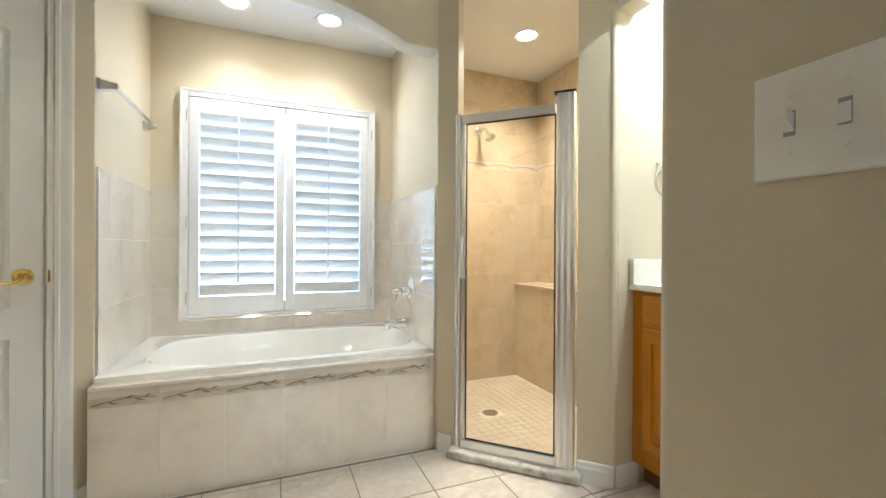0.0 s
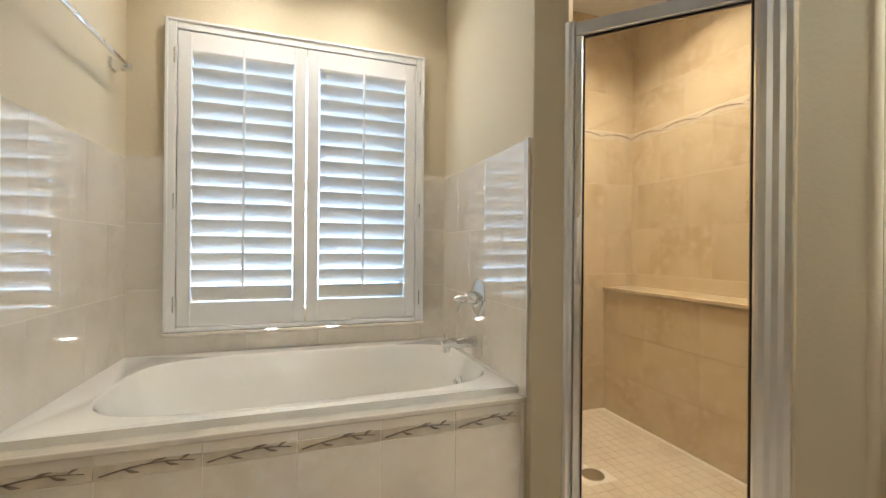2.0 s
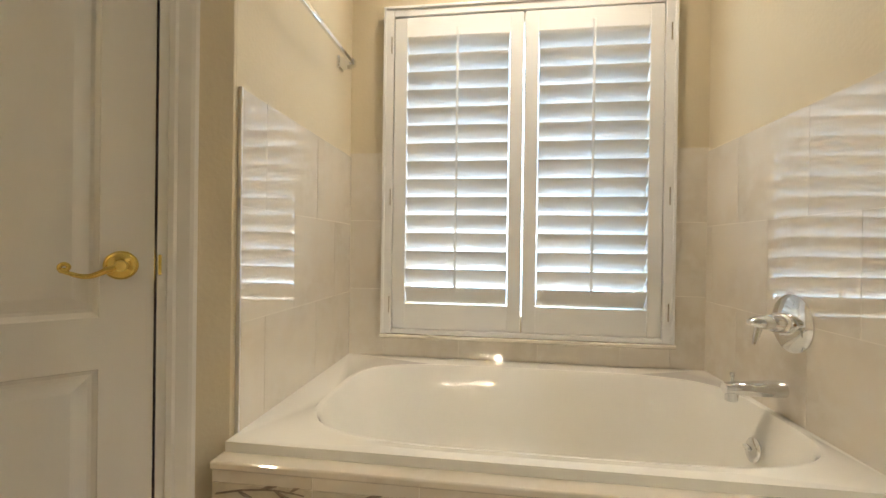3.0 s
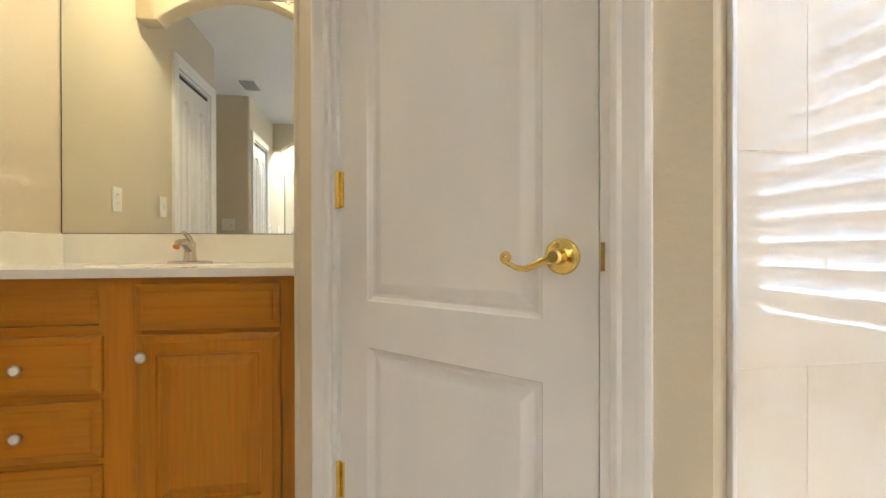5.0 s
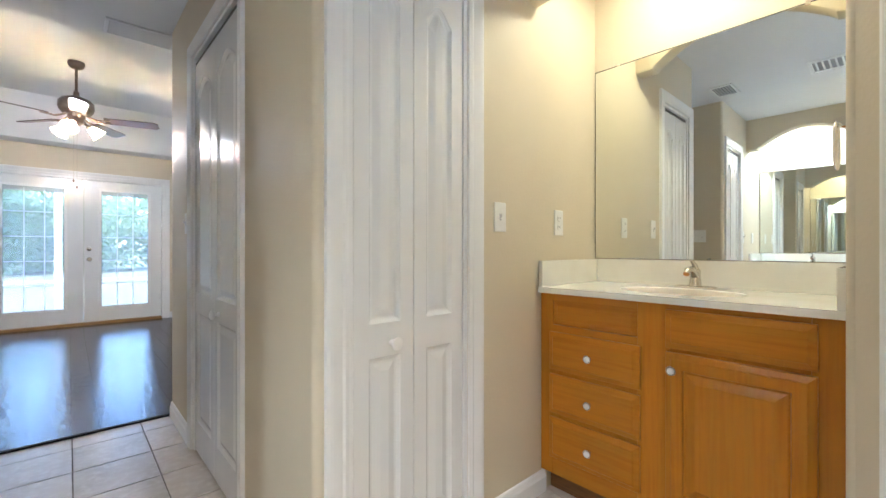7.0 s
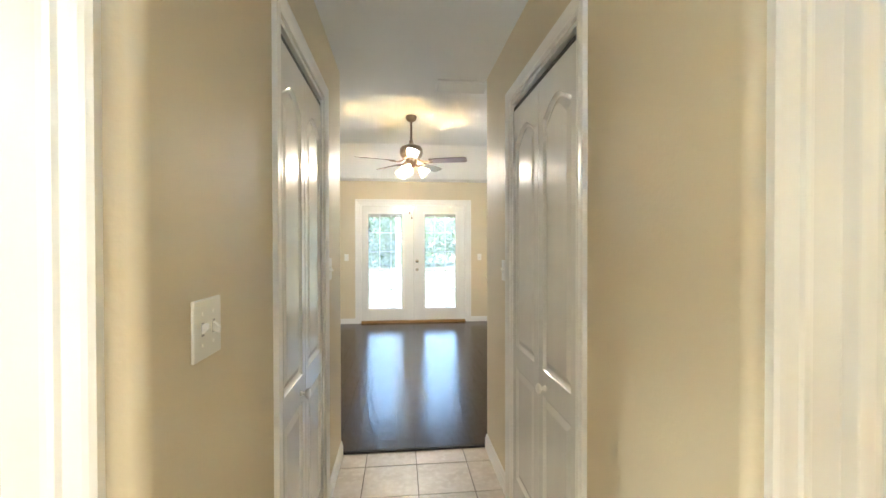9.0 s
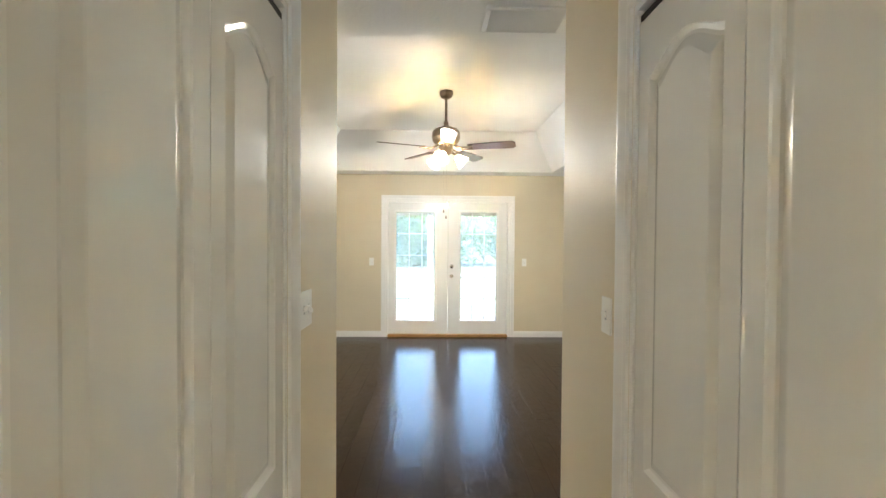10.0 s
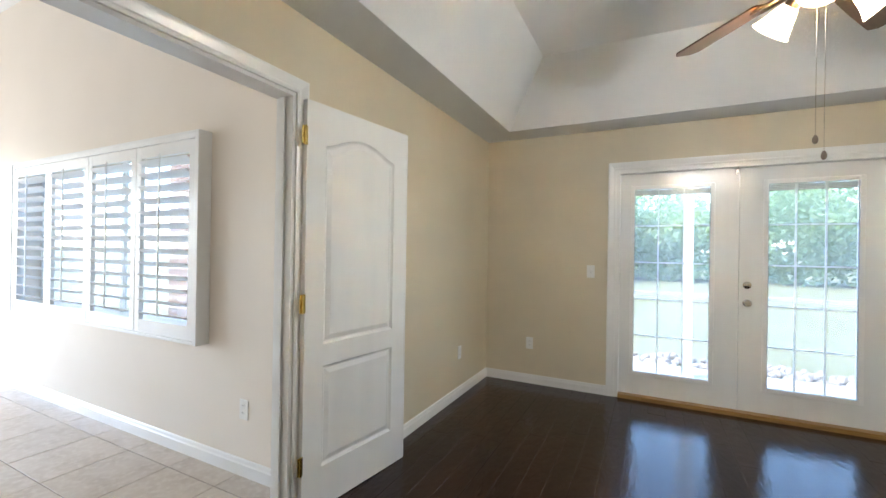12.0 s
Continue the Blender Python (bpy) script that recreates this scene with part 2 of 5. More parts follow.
def tube(points, radius, n=10, bm=None):
    """A round bar along points; radius one number or one a point."""
    pts = [Vector(p) for p in points]
    rad = radius if isinstance(radius, (list, tuple)) else [radius] * len(pts)
    loops, up = [], None
    for i, p in enumerate(pts):
        d = (pts[min(i + 1, len(pts) - 1)] - pts[max(i - 1, 0)]).normalized()
        ref = Vector((0, 0, 1)) if abs(d.z) < 0.9 else Vector((1, 0, 0))
        u = d.cross(ref).normalized() if up is None else (up - d * up.dot(d)).normalized()
        up = u
        w = d.cross(u)
        loops.append([p + rad[i] * (math.cos(a) * u + math.sin(a) * w) for a in (2 * math.pi * k / n for k in range(n))])
    return rings(loops, bm)


def face_with_holes(bm, outer, holes):
    """Flat face over outer with holes; returns the vertices of each hole's rim."""
    edges, rims = [], []
    for k, loop in enumerate([outer] + holes):
        vs = [bm.verts.new(p) for p in loop]
        edges += [bm.edges.new((vs[i], vs[(i + 1) % len(vs)])) for i in range(len(vs))]
        rims.append(vs)
    bmesh.ops.triangle_fill(bm, edges=edges, use_beauty=True, use_dissolve=False)
    return rims


def skin(bm, a, loop):
    b = [bm.verts.new(p) for p in loop]
    for i in range(len(a)):
        j = (i + 1) % len(a)
        bm.faces.new((a[i], a[j], b[j], b[i]))
    return b


# ---------------------------------------------------------------- walls


def wall(name, p0, p1, z0, z1, thick, label, holes=(), mat=None):
    """A wall from p0 to p1, whose room face lies on that line and whose body lies to its right; holes: (s0, s1, z0, z1)."""
    a, b = Vector((*p0, 0)), Vector((*p1, 0))
    d = (b - a)
    length = d.length
    ss = sorted({0.0, length, *[v for h in holes for v in h[:2]]})
    zs = sorted({z0, z1, *[v for h in holes for v in h[2:]]})
    bm = bmesh.new()

    def open_at(i, k):
        if not (0 <= i < len(ss) - 1 and 0 <= k < len(zs) - 1):
            return True
        s, z = (ss[i] + ss[i + 1]) / 2, (zs[k] + zs[k + 1]) / 2
        return any(h[0] < s < h[1] and h[2] < z < h[3] for h in holes)

    def quad(*pts):
        bm.faces.new([bm.verts.new(p) for p in pts])

    for i in range(len(ss) - 1):
        for k in range(len(zs) - 1):
            if open_at(i, k):
                continue
            s0, s1, a0, a1 = ss[i], ss[i + 1], zs[k], zs[k + 1]
            t = -thick
            quad((s0, 0, a0), (s1, 0, a0), (s1, 0, a1), (s0, 0, a1))
            quad((s0, t, a0), (s0, t, a1), (s1, t, a1), (s1, t, a0))
            if open_at(i - 1, k):
                quad((s0, t, a0), (s0, 0, a0), (s0, 0, a1), (s0, t, a1))
            if open_at(i + 1, k):
                quad((s1, 0, a0), (s1, t, a0), (s1, t, a1), (s1, 0, a1))
            if open_at(i, k - 1):
                quad((s0, 0, a0), (s0, t, a0), (s1, t, a0), (s1, 0, a0))
            if open_at(i, k + 1):
                quad((s0, 0, a1), (s1, 0, a1), (s1, t, a1), (s0, t, a1))
    bmesh.ops.remove_doubles(bm, verts=bm.verts, dist=1e-5)
    turn = math.degrees(math.atan2(d.y, d.x))
    return solid(name, bm, mat or M_WALL, label, "wall", kind="structure", at=pose(a.x, a.y, 0, 0, 0, turn))


def post(name, x, y, z0, z1, r=0.022):
    """The rounded bullnose of an outer wall corner."""
    return solid(name, rings([circle(r, z0, 20, x, y), circle(r, z1, 20, x, y)]), M_WALL, "rounded bullnose corner of a tan wall", "wall corner", kind="structure", smooth=True)


def baseboard(p0, p1, h=0.095, t=0.014):
    """White baseboard whose back lies on the line p0-p1, the room to its left."""
    a, b = Vector((*p0, 0)), Vector((*p1, 0))
    n = (b - a).length
    prof = [(0, 0), (t, 0), (t, h - 0.03), (t - 0.004, h - 0.022), (t - 0.006, h - 0.006), (t - 0.010, h), (0, h)]
    bm = rings([[(0, y, z) for y, z in prof], [(n, y, z) for y, z in prof]])
    d = b - a
    return solid("baseboard", bm, M_TRIM, "white painted moulded baseboard along the wall", "baseboard", "baseboards", "structure",
                 at=pose(a.x, a.y, 0, 0, 0, math.degrees(math.atan2(d.y, d.x))))


def casing(name, at, w, h, cw=0.062, t=0.018, label="white moulded door casing", foot=0.0):
    """Casing round an opening of w by h; local x along the wall, -y into the room."""
    c = thing(name, at, label, "door casing", "door casings", "structure")
    prof = [(0.0, 0.0), (0.0, -t * 0.55), (cw * 0.18, -t * 0.75), (cw * 0.3, -t * 0.62), (cw * 0.72, -t * 0.95), (cw * 0.86, -t), (cw, -t * 0.9), (cw, 0.0)]
    part("jamb_casing", rings([[(-o, y, foot) for o, y in prof], [(-o, y, h + o) for o, y in prof]]), M_TRIM, c)
    part("jamb_casing", rings([[(w + o, y, foot) for o, y in prof], [(w + o, y, h + o) for o, y in prof]]), M_TRIM, c)
    part("head_casing", rings([[(-o, y, h + o) for o, y in prof], [(w + o, y, h + o) for o, y in prof]]), M_TRIM, c)
    return c


def jamb_lining(parent, w, h, depth, t=0.018, inset=0.0):
    part("jamb", box(0.0, t, 0.001, depth, 0, h - t), M_TRIM, parent)
    part("jamb", box(w - t, w, 0.001, depth, 0, h - t), M_TRIM, parent)
    part("head_jamb", box(0, w, 0.001, depth, h - t, h), M_TRIM, parent)


def panel_outline(x0, x1, z0, z1, arch, i, y, n=14):
    """A panel's outline set in by i, at depth y; arch: rise of its curved head."""
    pts = [(x0 + i, y, z0 + i), (x1 - i, y, z0 + i)]
    for k in range(n + 1):
        u = k / n
        x = (x1 - i) + (x0 - x1 + 2 * i) * u
        pts.append((x, y, z1 - i - arch + arch * math.sin(math.pi * u) ** 1.3))
    return pts


def leaf_mesh(w, h, t, panels):
    """Moulded door leaf: local x from the hinge, y through the leaf (front at -t/2), panels (x0, x1, z0, z1, arch)."""
    bm = bmesh.new()
    rims = []
    for y, s in ((-t / 2, 1), (t / 2, -1)):
        outer = [(0, y, 0), (w, y, 0), (w, y, h), (0, y, h)]
        r = face_with_holes(bm, outer, [panel_outline(*p, 0.0, y) for p in panels])
        rims.append(r[0])
        for p, rim in zip(panels, r[1:]):
            a = skin(bm, rim, panel_outline(*p, 0.0025, y + s * 0.004))
            a = skin(bm, a, panel_outline(*p, 0.011, y + s * 0.0105))
            a = skin(bm, a, panel_outline(*p, 0.018, y + s * 0.0115))
            a = skin(bm, a, panel_outline(*p, 0.040, y + s * 0.0035))
            a = skin(bm, a, panel_outline(*p, 0.044, y + s * 0.0025))
            bm.faces.new(a)
    for i in range(4):
        j = (i + 1) % 4
        bm.faces.new((rims[0][i], rims[0][j], rims[1][j], rims[1][i]))
    return bm


def hinge(parent, x, y, z, label="polished brass hinge"):
    h = part("hinge", box(x - 0.016, x + 0.016, y - 0.002, y + 0.002, z - 0.045, z + 0.045, 0.001), M_BRASS, parent, label)
    part("hinge_pin", rings([circle(0.006, z - 0.047, 12, x, y - 0.006), circle(0.006, z + 0.047, 12, x, y - 0.006)]), M_BRASS, h, smooth=True)

# ---------------------------------------------------------------- the plan
HW, HE, HN, HS = -0.555, 0.400, 0.440, -1.645          # hall: west, east, bath end, bedroom end
HNE = 0.408                                             # bath end of the hall on the east side
MW, ME, AN = -2.095, 1.915, 1.375                       # vanity walls and the far side of both vanity alcoves
AW = 1.412                                              # far side of the west vanity alcove
TW, TE, TN, TY = -0.797, 0.685, 2.910, 1.975            # tub alcove
BW, BE, BS = -2.125, 1.960, -6.105                      # bedroom
CZ = 2.45
R = 0.022
TAN = "tan orange-peel painted wall"

w_linen_e = wall("wall_linen_east", (HE + R, HNE), (ME, HNE), -0.05, CZ + 0.01, 0.10, TAN + " with a linen closet opening", [(0.105, 0.595, -0.05, 2.06)])
wall("wall_vanity_east", (ME, HNE), (ME, AN), -0.05, CZ + 0.01, 0.10, TAN + " behind the vanity")
wall("wall_ring_east", (ME, AN), (1.285 + R, AN), -0.05, CZ + 0.01, 0.06, TAN + " at the vanity's end")
w_shower = wall("wall_shower_front", (1.285, AN + 0.010), (TE, TY + 0.010), -0.05, CZ + 0.01, 0.08, TAN + " cut open for the shower", [(0.148, 0.737, -0.05, CZ)])
post("wall_corner_ring", 1.285 + R * 0.62, AN + R, -0.05, CZ)
w_tub_e = wall("wall_tub_east", (TE, TY + R), (TE, TN), -0.05, CZ + 0.01, 0.06, TAN + " at the tub's end")
post("wall_corner_tub_east", TE + R, TY + R * 0.9, -0.05, CZ)
w_tub_n = wall("wall_tub_window", (TE, TN), (TW, TN), -0.05, CZ + 0.01, 0.16, TAN + " round the tub window", [(TE - 0.475, TE + 0.565, 0.71, 1.95)])
w_tub_w = wall("wall_tub_west", (TW, TN), (TW, 2.078 + R), -0.05, CZ + 0.01, 0.06, TAN + " at the tub's end")
post("wall_corner_tub_west", TW - R, 2.078 + R * 0.9, -0.05, CZ)
w_toilet = wall("wall_toilet_door", (TW, 2.088), (-1.467, AW + 0.010), -0.05, CZ + 0.01, 0.10, TAN + " with the toilet room door", [(0.132, 0.802, -0.05, 2.05)])
wall("wall_vanity_west_end", (-1.467 - R, AW), (MW, AW), -0.05, CZ + 0.01, 0.06, TAN + " at the vanity's end")
post("wall_corner_vanity_west", -1.467 - R * 0.62, AW + R, -0.05, CZ)
wall("wall_vanity_west", (MW, AW), (MW, HN), -0.05, CZ + 0.01, 0.10, TAN + " behind the vanity")
w_linen_w = wall("wall_linen_west", (MW, HN), (HW - R, HN), -0.05, CZ + 0.01, 0.10, TAN + " with a linen closet opening", [(0.950, 1.440, -0.05, 2.06)])
post("wall_corner_hall_west", HW - R, HN - R, -0.05, CZ)
post("wall_corner_hall_east", HE + R, HNE - R, -0.05, CZ)
w_hall_w = wall("wall_hall_west", (HW, HN - R), (HW, HS + R), -0.05, CZ + 0.01, 0.10, TAN + " with a closet opening", [(HN - R + 0.215, HN - R + 1.03, -0.05, 2.09)])
w_hall_e = wall("wall_hall_east", (HE, HS + R), (HE, HNE - R), -0.05, CZ + 0.01, 0.10, TAN + " with a closet opening", [(-1.05 - HS - R, -0.28 - HS - R, -0.05, 2.09)])
post("wall_corner_bedroom_west", HW - R, HS + R, -0.05, CZ)
post("wall_corner_bedroom_east", HE + R, HS + R, -0.05, CZ)
wall("wall_bedroom_north_west", (HW - R, HS), (BW, HS), -0.05, CZ + 0.01, 0.10, TAN)
wall("wall_bedroom_west", (BW, HS), (BW, BS), -0.05, CZ + 0.01, 0.16, TAN + " with a high transom window", [(1.62, 3.155, 1.67, 2.07)])
wall("wall_bedroom_south", (BW, BS), (BE, BS), -0.05, CZ + 0.01, 0.16, TAN + " with a double door opening", [(BW * -1 - 1.155, BW * -1 + 0.715, -0.05, 2.07)])
wall("wall_bedroom_east", (BE, BS), (BE, HS), -0.05, CZ + 0.01, 0.10, TAN + " with a wide door opening", [(-3.47 - BS, -1.98 - BS, -0.05, 2.06)])
wall("wall_bedroom_north_east", (BE, HS), (HE + R, HS), -0.05, CZ + 0.01, 0.10, TAN)

# closet and toilet room backs, which close the place
for nm, p0, p1 in (("wall_closet_back_east", (1.05, HS), (1.05, HNE - 0.1)), ("wall_closet_back_west", (-1.30, HN - 0.1), (-1.30, HS + 0.1))):
    wall(nm, p0, p1, -0.05, CZ + 0.01, 0.05, "plain wall closing the closet")
wall("wall_toilet_back", (-0.85, 2.91), (-2.095, 2.91), -0.05, CZ + 0.01, 0.05, "plain wall closing the toilet room")
wall("wall_toilet_side", (-2.095, 2.91), (-2.095, 1.43), -0.05, CZ + 0.01, 0.05, "plain wall closing the toilet room")

# ceilings
solid("ceiling", box(-2.25, 2.07, HS, 3.10, CZ, CZ + 0.1), M_CEIL, "white textured ceiling over bath and hall", "ceiling", kind="structure")
bm = bmesh.new()
lo, hi = [(-1.70, -1.95), (1.64, -1.95), (1.64, -5.79), (-1.70, -5.79)], [(-1.36, -2.34), (1.245, -2.34), (1.245, -5.42), (-1.36, -5.42)]
out = [(BW - 0.1, HS), (BE + 0.05, HS), (BE + 0.05, BS - 0.1), (BW - 0.1, BS - 0.1)]
ra = [bm.verts.new((x, y, CZ + 0.0)) for x, y in out]
rb = [bm.verts.new((x, y, CZ + 0.0)) for x, y in lo]
rc = [bm.verts.new((x, y, 2.93)) for x, y in hi]
rd = [bm.verts.new((x, y, 3.10)) for x, y in out]
for u, v in ((ra, rb), (rb, rc), (rd, ra)):
    for i in range(4):
        bm.faces.new((u[i], u[(i + 1) % 4], v[(i + 1) % 4], v[i]))
bm.faces.new(rc)
bm.faces.new(rd)
solid("ceiling_bedroom_tray", bm, M_CEIL, "white tray ceiling with sloped sides", "ceiling", kind="structure")


def arch(name, at, w, thick, lug, z_lug, z_mid, label):
    """Segmental arch header with flat lugs across an alcove of width w; local x along it, y through it."""
    n, pts = 28, [(0.0, z_lug), (lug * 0.8, z_lug), (lug * 0.95, z_lug + 0.003)]
    for i in range(n + 1):
        u = -1 + 2 * i / n
        pts.append((w / 2 + u * (w / 2 - lug), z_lug + 0.012 + (z_mid - z_lug - 0.012) * (1 - u * u)))
    pts += [(w - lug * 0.95, z_lug + 0.003), (w - lug * 0.8, z_lug), (w, z_lug)]
    r = 0.016
    top = lambda y, d: [(x, y, z + d) for x, z in pts] + [(w, y, CZ + 0.01), (0, y, CZ + 0.01)]
    loops = [top(0.0, r), top(r * 0.3, r * 0.3), top(r, 0.0), top(thick - r, 0.0), top(thick - r * 0.3, r * 0.3), top(thick, r)]
    return solid(name, rings(loops), M_WALL, label, "arch", "arches over the alcoves", "structure", smooth=True, at=at)


arch("arch_tub", pose(TW, TY + 0.012, 0), TE - TW, 0.12, 0.20, 2.105, 2.25, "tan arched header over the tub alcove")
arch("arch_vanity_west", pose(-1.475, HN, 0, 0, 0, 90), AW - HN, 0.11, 0.10, 2.12, 2.285, "tan arched header over the vanity alcove")
arch("arch_vanity_east", pose(1.295, AN, 0, 0, 0, -90), AN - HNE, 0.11, 0.10, 2.12, 2.30, "tan arched header over the vanity alcove")

# living room beyond the double doors
wall("wall_living_west", (2.07, 0.5), (2.07, -3.65), -0.05, 3.6, 0.05, "pale wall of the living room", [(0.5 + 1.98, 0.5 + 3.47, -0.05, 2.06)], mat=M_LIV)
w_living = wall("wall_living_south", (2.07, -3.65), (8.0, -3.65), -0.05, 3.6, 0.16, "pale cream wall with a shuttered window", [(0.80, 3.40, 0.80, 1.96)], mat=M_LIV)
# the opening in this unseen east wall is made up, to hold the fill lamp
wall("wall_living_east", (8.0, -3.65), (8.0, 0.5), -0.05, 3.6, 0.16, "pale wall of the living room", [(0.6, 3.4, 0.02, 2.3)], mat=M_LIV)
wall("wall_living_north", (8.0, 0.5), (2.07, 0.5), -0.05, 3.6, 0.16, "pale wall of the living room", mat=M_LIV)
solid("ceiling_living", box(2.02, 8.16, -3.81, 0.66, 3.55, 3.65), M_CEIL, "white textured living room ceiling", "ceiling", kind="structure")
# added lamp out of view that brightens the living room
area_lamp("living_added_fill", (8.12, -1.65, 1.2), (2, -1.65, 1.2), 2.7, 2.1, 5.0, (1.0, 0.98, 0.96))

# ---------------------------------------------------------------- recessed lamps


def downlight(x, y, watts, color=WARM, spread=118):
    t = thing("recessed_downlight", pose(x, y, CZ), "white recessed can downlight, lit, in the ceiling", "ceiling light", "recessed downlights")
    part("trim_ring", lathe([(0.062, -0.001), (0.064, -0.006), (0.082, -0.008), (0.086, -0.002)], 32, cap0=False, cap1=False), M_TRIM, t, smooth=True)
    part("lens", lathe([(0.001, -0.004), (0.040, -0.006), (0.062, -0.003)], 32, cap1=False), M_BULB, t, "glowing lamp lens", smooth=True)
    area_lamp("downlight_lamp", (x, y, CZ - 0.012), (x, y, 0), 0.11, 0.11, watts, color, "DISK", spread)


downlight(-0.322, 2.575, 0.30, (1.0, 0.96, 0.86), 124)
downlight(0.197, 2.565, 0.30, (1.0, 0.96, 0.86), 124)
downlight(1.405, 2.25, 1.25, (1.0, 0.88, 0.66), 130)
downlight(MW + 0.32, 0.90, 0.44, (1.0, 0.88, 0.54), 176)
downlight(ME - 0.30, 0.86, 1.35, (0.88, 0.97, 0.98), 176)

# ---------------------------------------------------------------- doors and closets


def knob_round(parent, at, mat=M_TRIM, r=0.020, label="round white knob"):
    bm = lathe([(0.011, 0.0), (0.010, 0.006), (0.006, 0.010), (0.006, 0.018), (r * 0.8, 0.022), (r, 0.028), (r * 0.95, 0.034), (r * 0.6, 0.038)], 20)
    return part("knob", bm, mat, parent, label, smooth=True, at=at)


FRONT = pose(0, 0, 0, 90, 0, 0)  # turns +z to -y, out of a face into the room


def bifold(name, at, w, h, label, knob_leaf):
    """Closed two-leaf bifold closet door; local x along the opening, -y into the room."""
    d = thing(name, at, label, "closet door", "bifold closet doors")
    lw = (w - 0.012) / 2
    for k in range(2):
        x = 0.004 + k * (lw + 0.004)
        st = 0.052
        pan = [(st, lw - st, 0.83, h - 0.11, 0.055), (st, lw - st, 0.16, 0.725, 0.0)]
        lf = part("leaf", leaf_mesh(lw, h, 0.034, pan), M_DOOR, d, at=pose(x, 0.023, 0.012))
        if k == knob_leaf:
            kx = lw - 0.085 if k == 0 else 0.085
            knob_round(lf, pose(kx, -0.017, 0.765) @ FRONT)
    part("track", box(0.002, w - 0.002, 0.010, 0.040, h + 0.02, h + 0.036), M_BLACK, d, "dark steel top track")
    return d


def wall_pose(w, s, z=0.0):
    """Pose on a wall at length s along it, turned so that local x runs along the viewer's right and -y into the room."""
    return w.matrix_basis @ pose(s, 0, z, 0, 0, 180)


def opening(w, s0, s1, h, name, cw=0.062, depth=0.10):
    c = casing(name, wall_pose(w, s1), s1 - s0, h, cw)
    jamb_lining(c, s1 - s0, h, depth)
    return c


opening(w_linen_w, 0.950, 1.440, 2.06, "door_casing_linen_west", 0.072)
bifold("linen_closet_door", wall_pose(w_linen_w, 1.440 - 0.018), 0.454, 2.00, "white two-leaf bifold linen closet door with arched panels", 0)
opening(w_linen_e, 0.105, 0.595, 2.06, "door_casing_linen_east", 0.072)
bifold("linen_closet_door", wall_pose(w_linen_e, 0.595 - 0.018), 0.454, 2.00, "white two-leaf bifold linen closet door with arched panels", 1)
s0 = HN - R
opening(w_hall_w, s0 + 0.215, s0 + 1.03, 2.09, "door_casing_closet_west")
bifold("closet_door", wall_pose(w_hall_w, s0 + 1.03 - 0.018), 0.779, 2.02, "white glossy bifold closet door with arched panels", 1)
s1 = -HS - R
opening(w_hall_e, -1.05 + s1, -0.28 + s1, 2.09, "door_casing_closet_east")
bifold("closet_door", wall_pose(w_hall_e, -0.28 + s1 - 0.018), 0.734, 2.02, "white glossy bifold closet door with arched panels", 0)


def lever_handle(parent, at):
    """Brass scroll lever on a domed rose; local z out of the door, local -x along the lever."""
    h = part("lever_handle", lathe([(0.036, 0.0), (0.037, 0.004), (0.034, 0.010), (0.026, 0.015), (0.016, 0.018), (0.013, 0.035), (0.015, 0.048), (0.011, 0.054)], 32), M_BRASS, parent, "polished brass scroll lever handle", smooth=True, at=at @ Matrix.Scale(0.84, 4))
    pts, rad = [], []
    for i in range(15):
        u = i / 14
        pts.append((-0.005 - 0.098 * u, -0.004 - 0.018 * math.sin(u * 2.6) ** 2 - 0.004 * u, 0.044 + 0.004 * math.sin(u * 3.1)))
        rad.append(0.0085 - 0.0035 * u)
    cx, cy = pts[-1][0] - 0.001, pts[-1][1] + 0.011
    for i in range(1, 13):
        a = -math.pi / 2 - i * 0.62
        r = 0.011 - i * 0.0005
        pts.append((cx + r * math.cos(a), cy + r * math.sin(a), 0.044))
        rad.append(0.005)
    part("lever", tube(pts, rad, 10), M_BRASS, h, smooth=True)
    return h


def hinged_leaf(name, at, w, h, label, st=0.115):
    d = thing(name, at, label, "door", "panelled doors")
    pan = [(st, w - st, 0.825, h - 0.13, 0.075), (st, w - st, 0.21, 0.715, 0.0)]
    lf = part("leaf", leaf_mesh(w, h, 0.035, pan), M_DOOR, d, at=pose(0, 0.0175, 0.012))
    return d, lf


# toilet room door in the diagonal wall
opening(w_toilet, 0.132, 0.802, 2.05, "door_casing_toilet", 0.058)
toilet_door, leaf = hinged_leaf("toilet_room_door", wall_pose(w_toilet, 0.802 - 0.020) @ pose(0, 0.012, 0), 0.627, 2.02, "closed white two-panel door with a brass lever", 0.095)
lever_handle(leaf, pose(0.630 - 0.062, -0.0175, 0.935) @ FRONT)
part("latch_plate", box(0.626, 0.629, -0.012, 0.010, 0.90, 0.97), M_BRASS, leaf, "brass latch plate")
for z in (0.385, 1.107, 1.83):
    hinge(toilet_door, -0.001, -0.002, z)
part("strike_plate", box(0.634, 0.640, -0.0135, -0.0125, 0.925, 0.970), M_BRASS, toilet_door, "small brass strike plate")

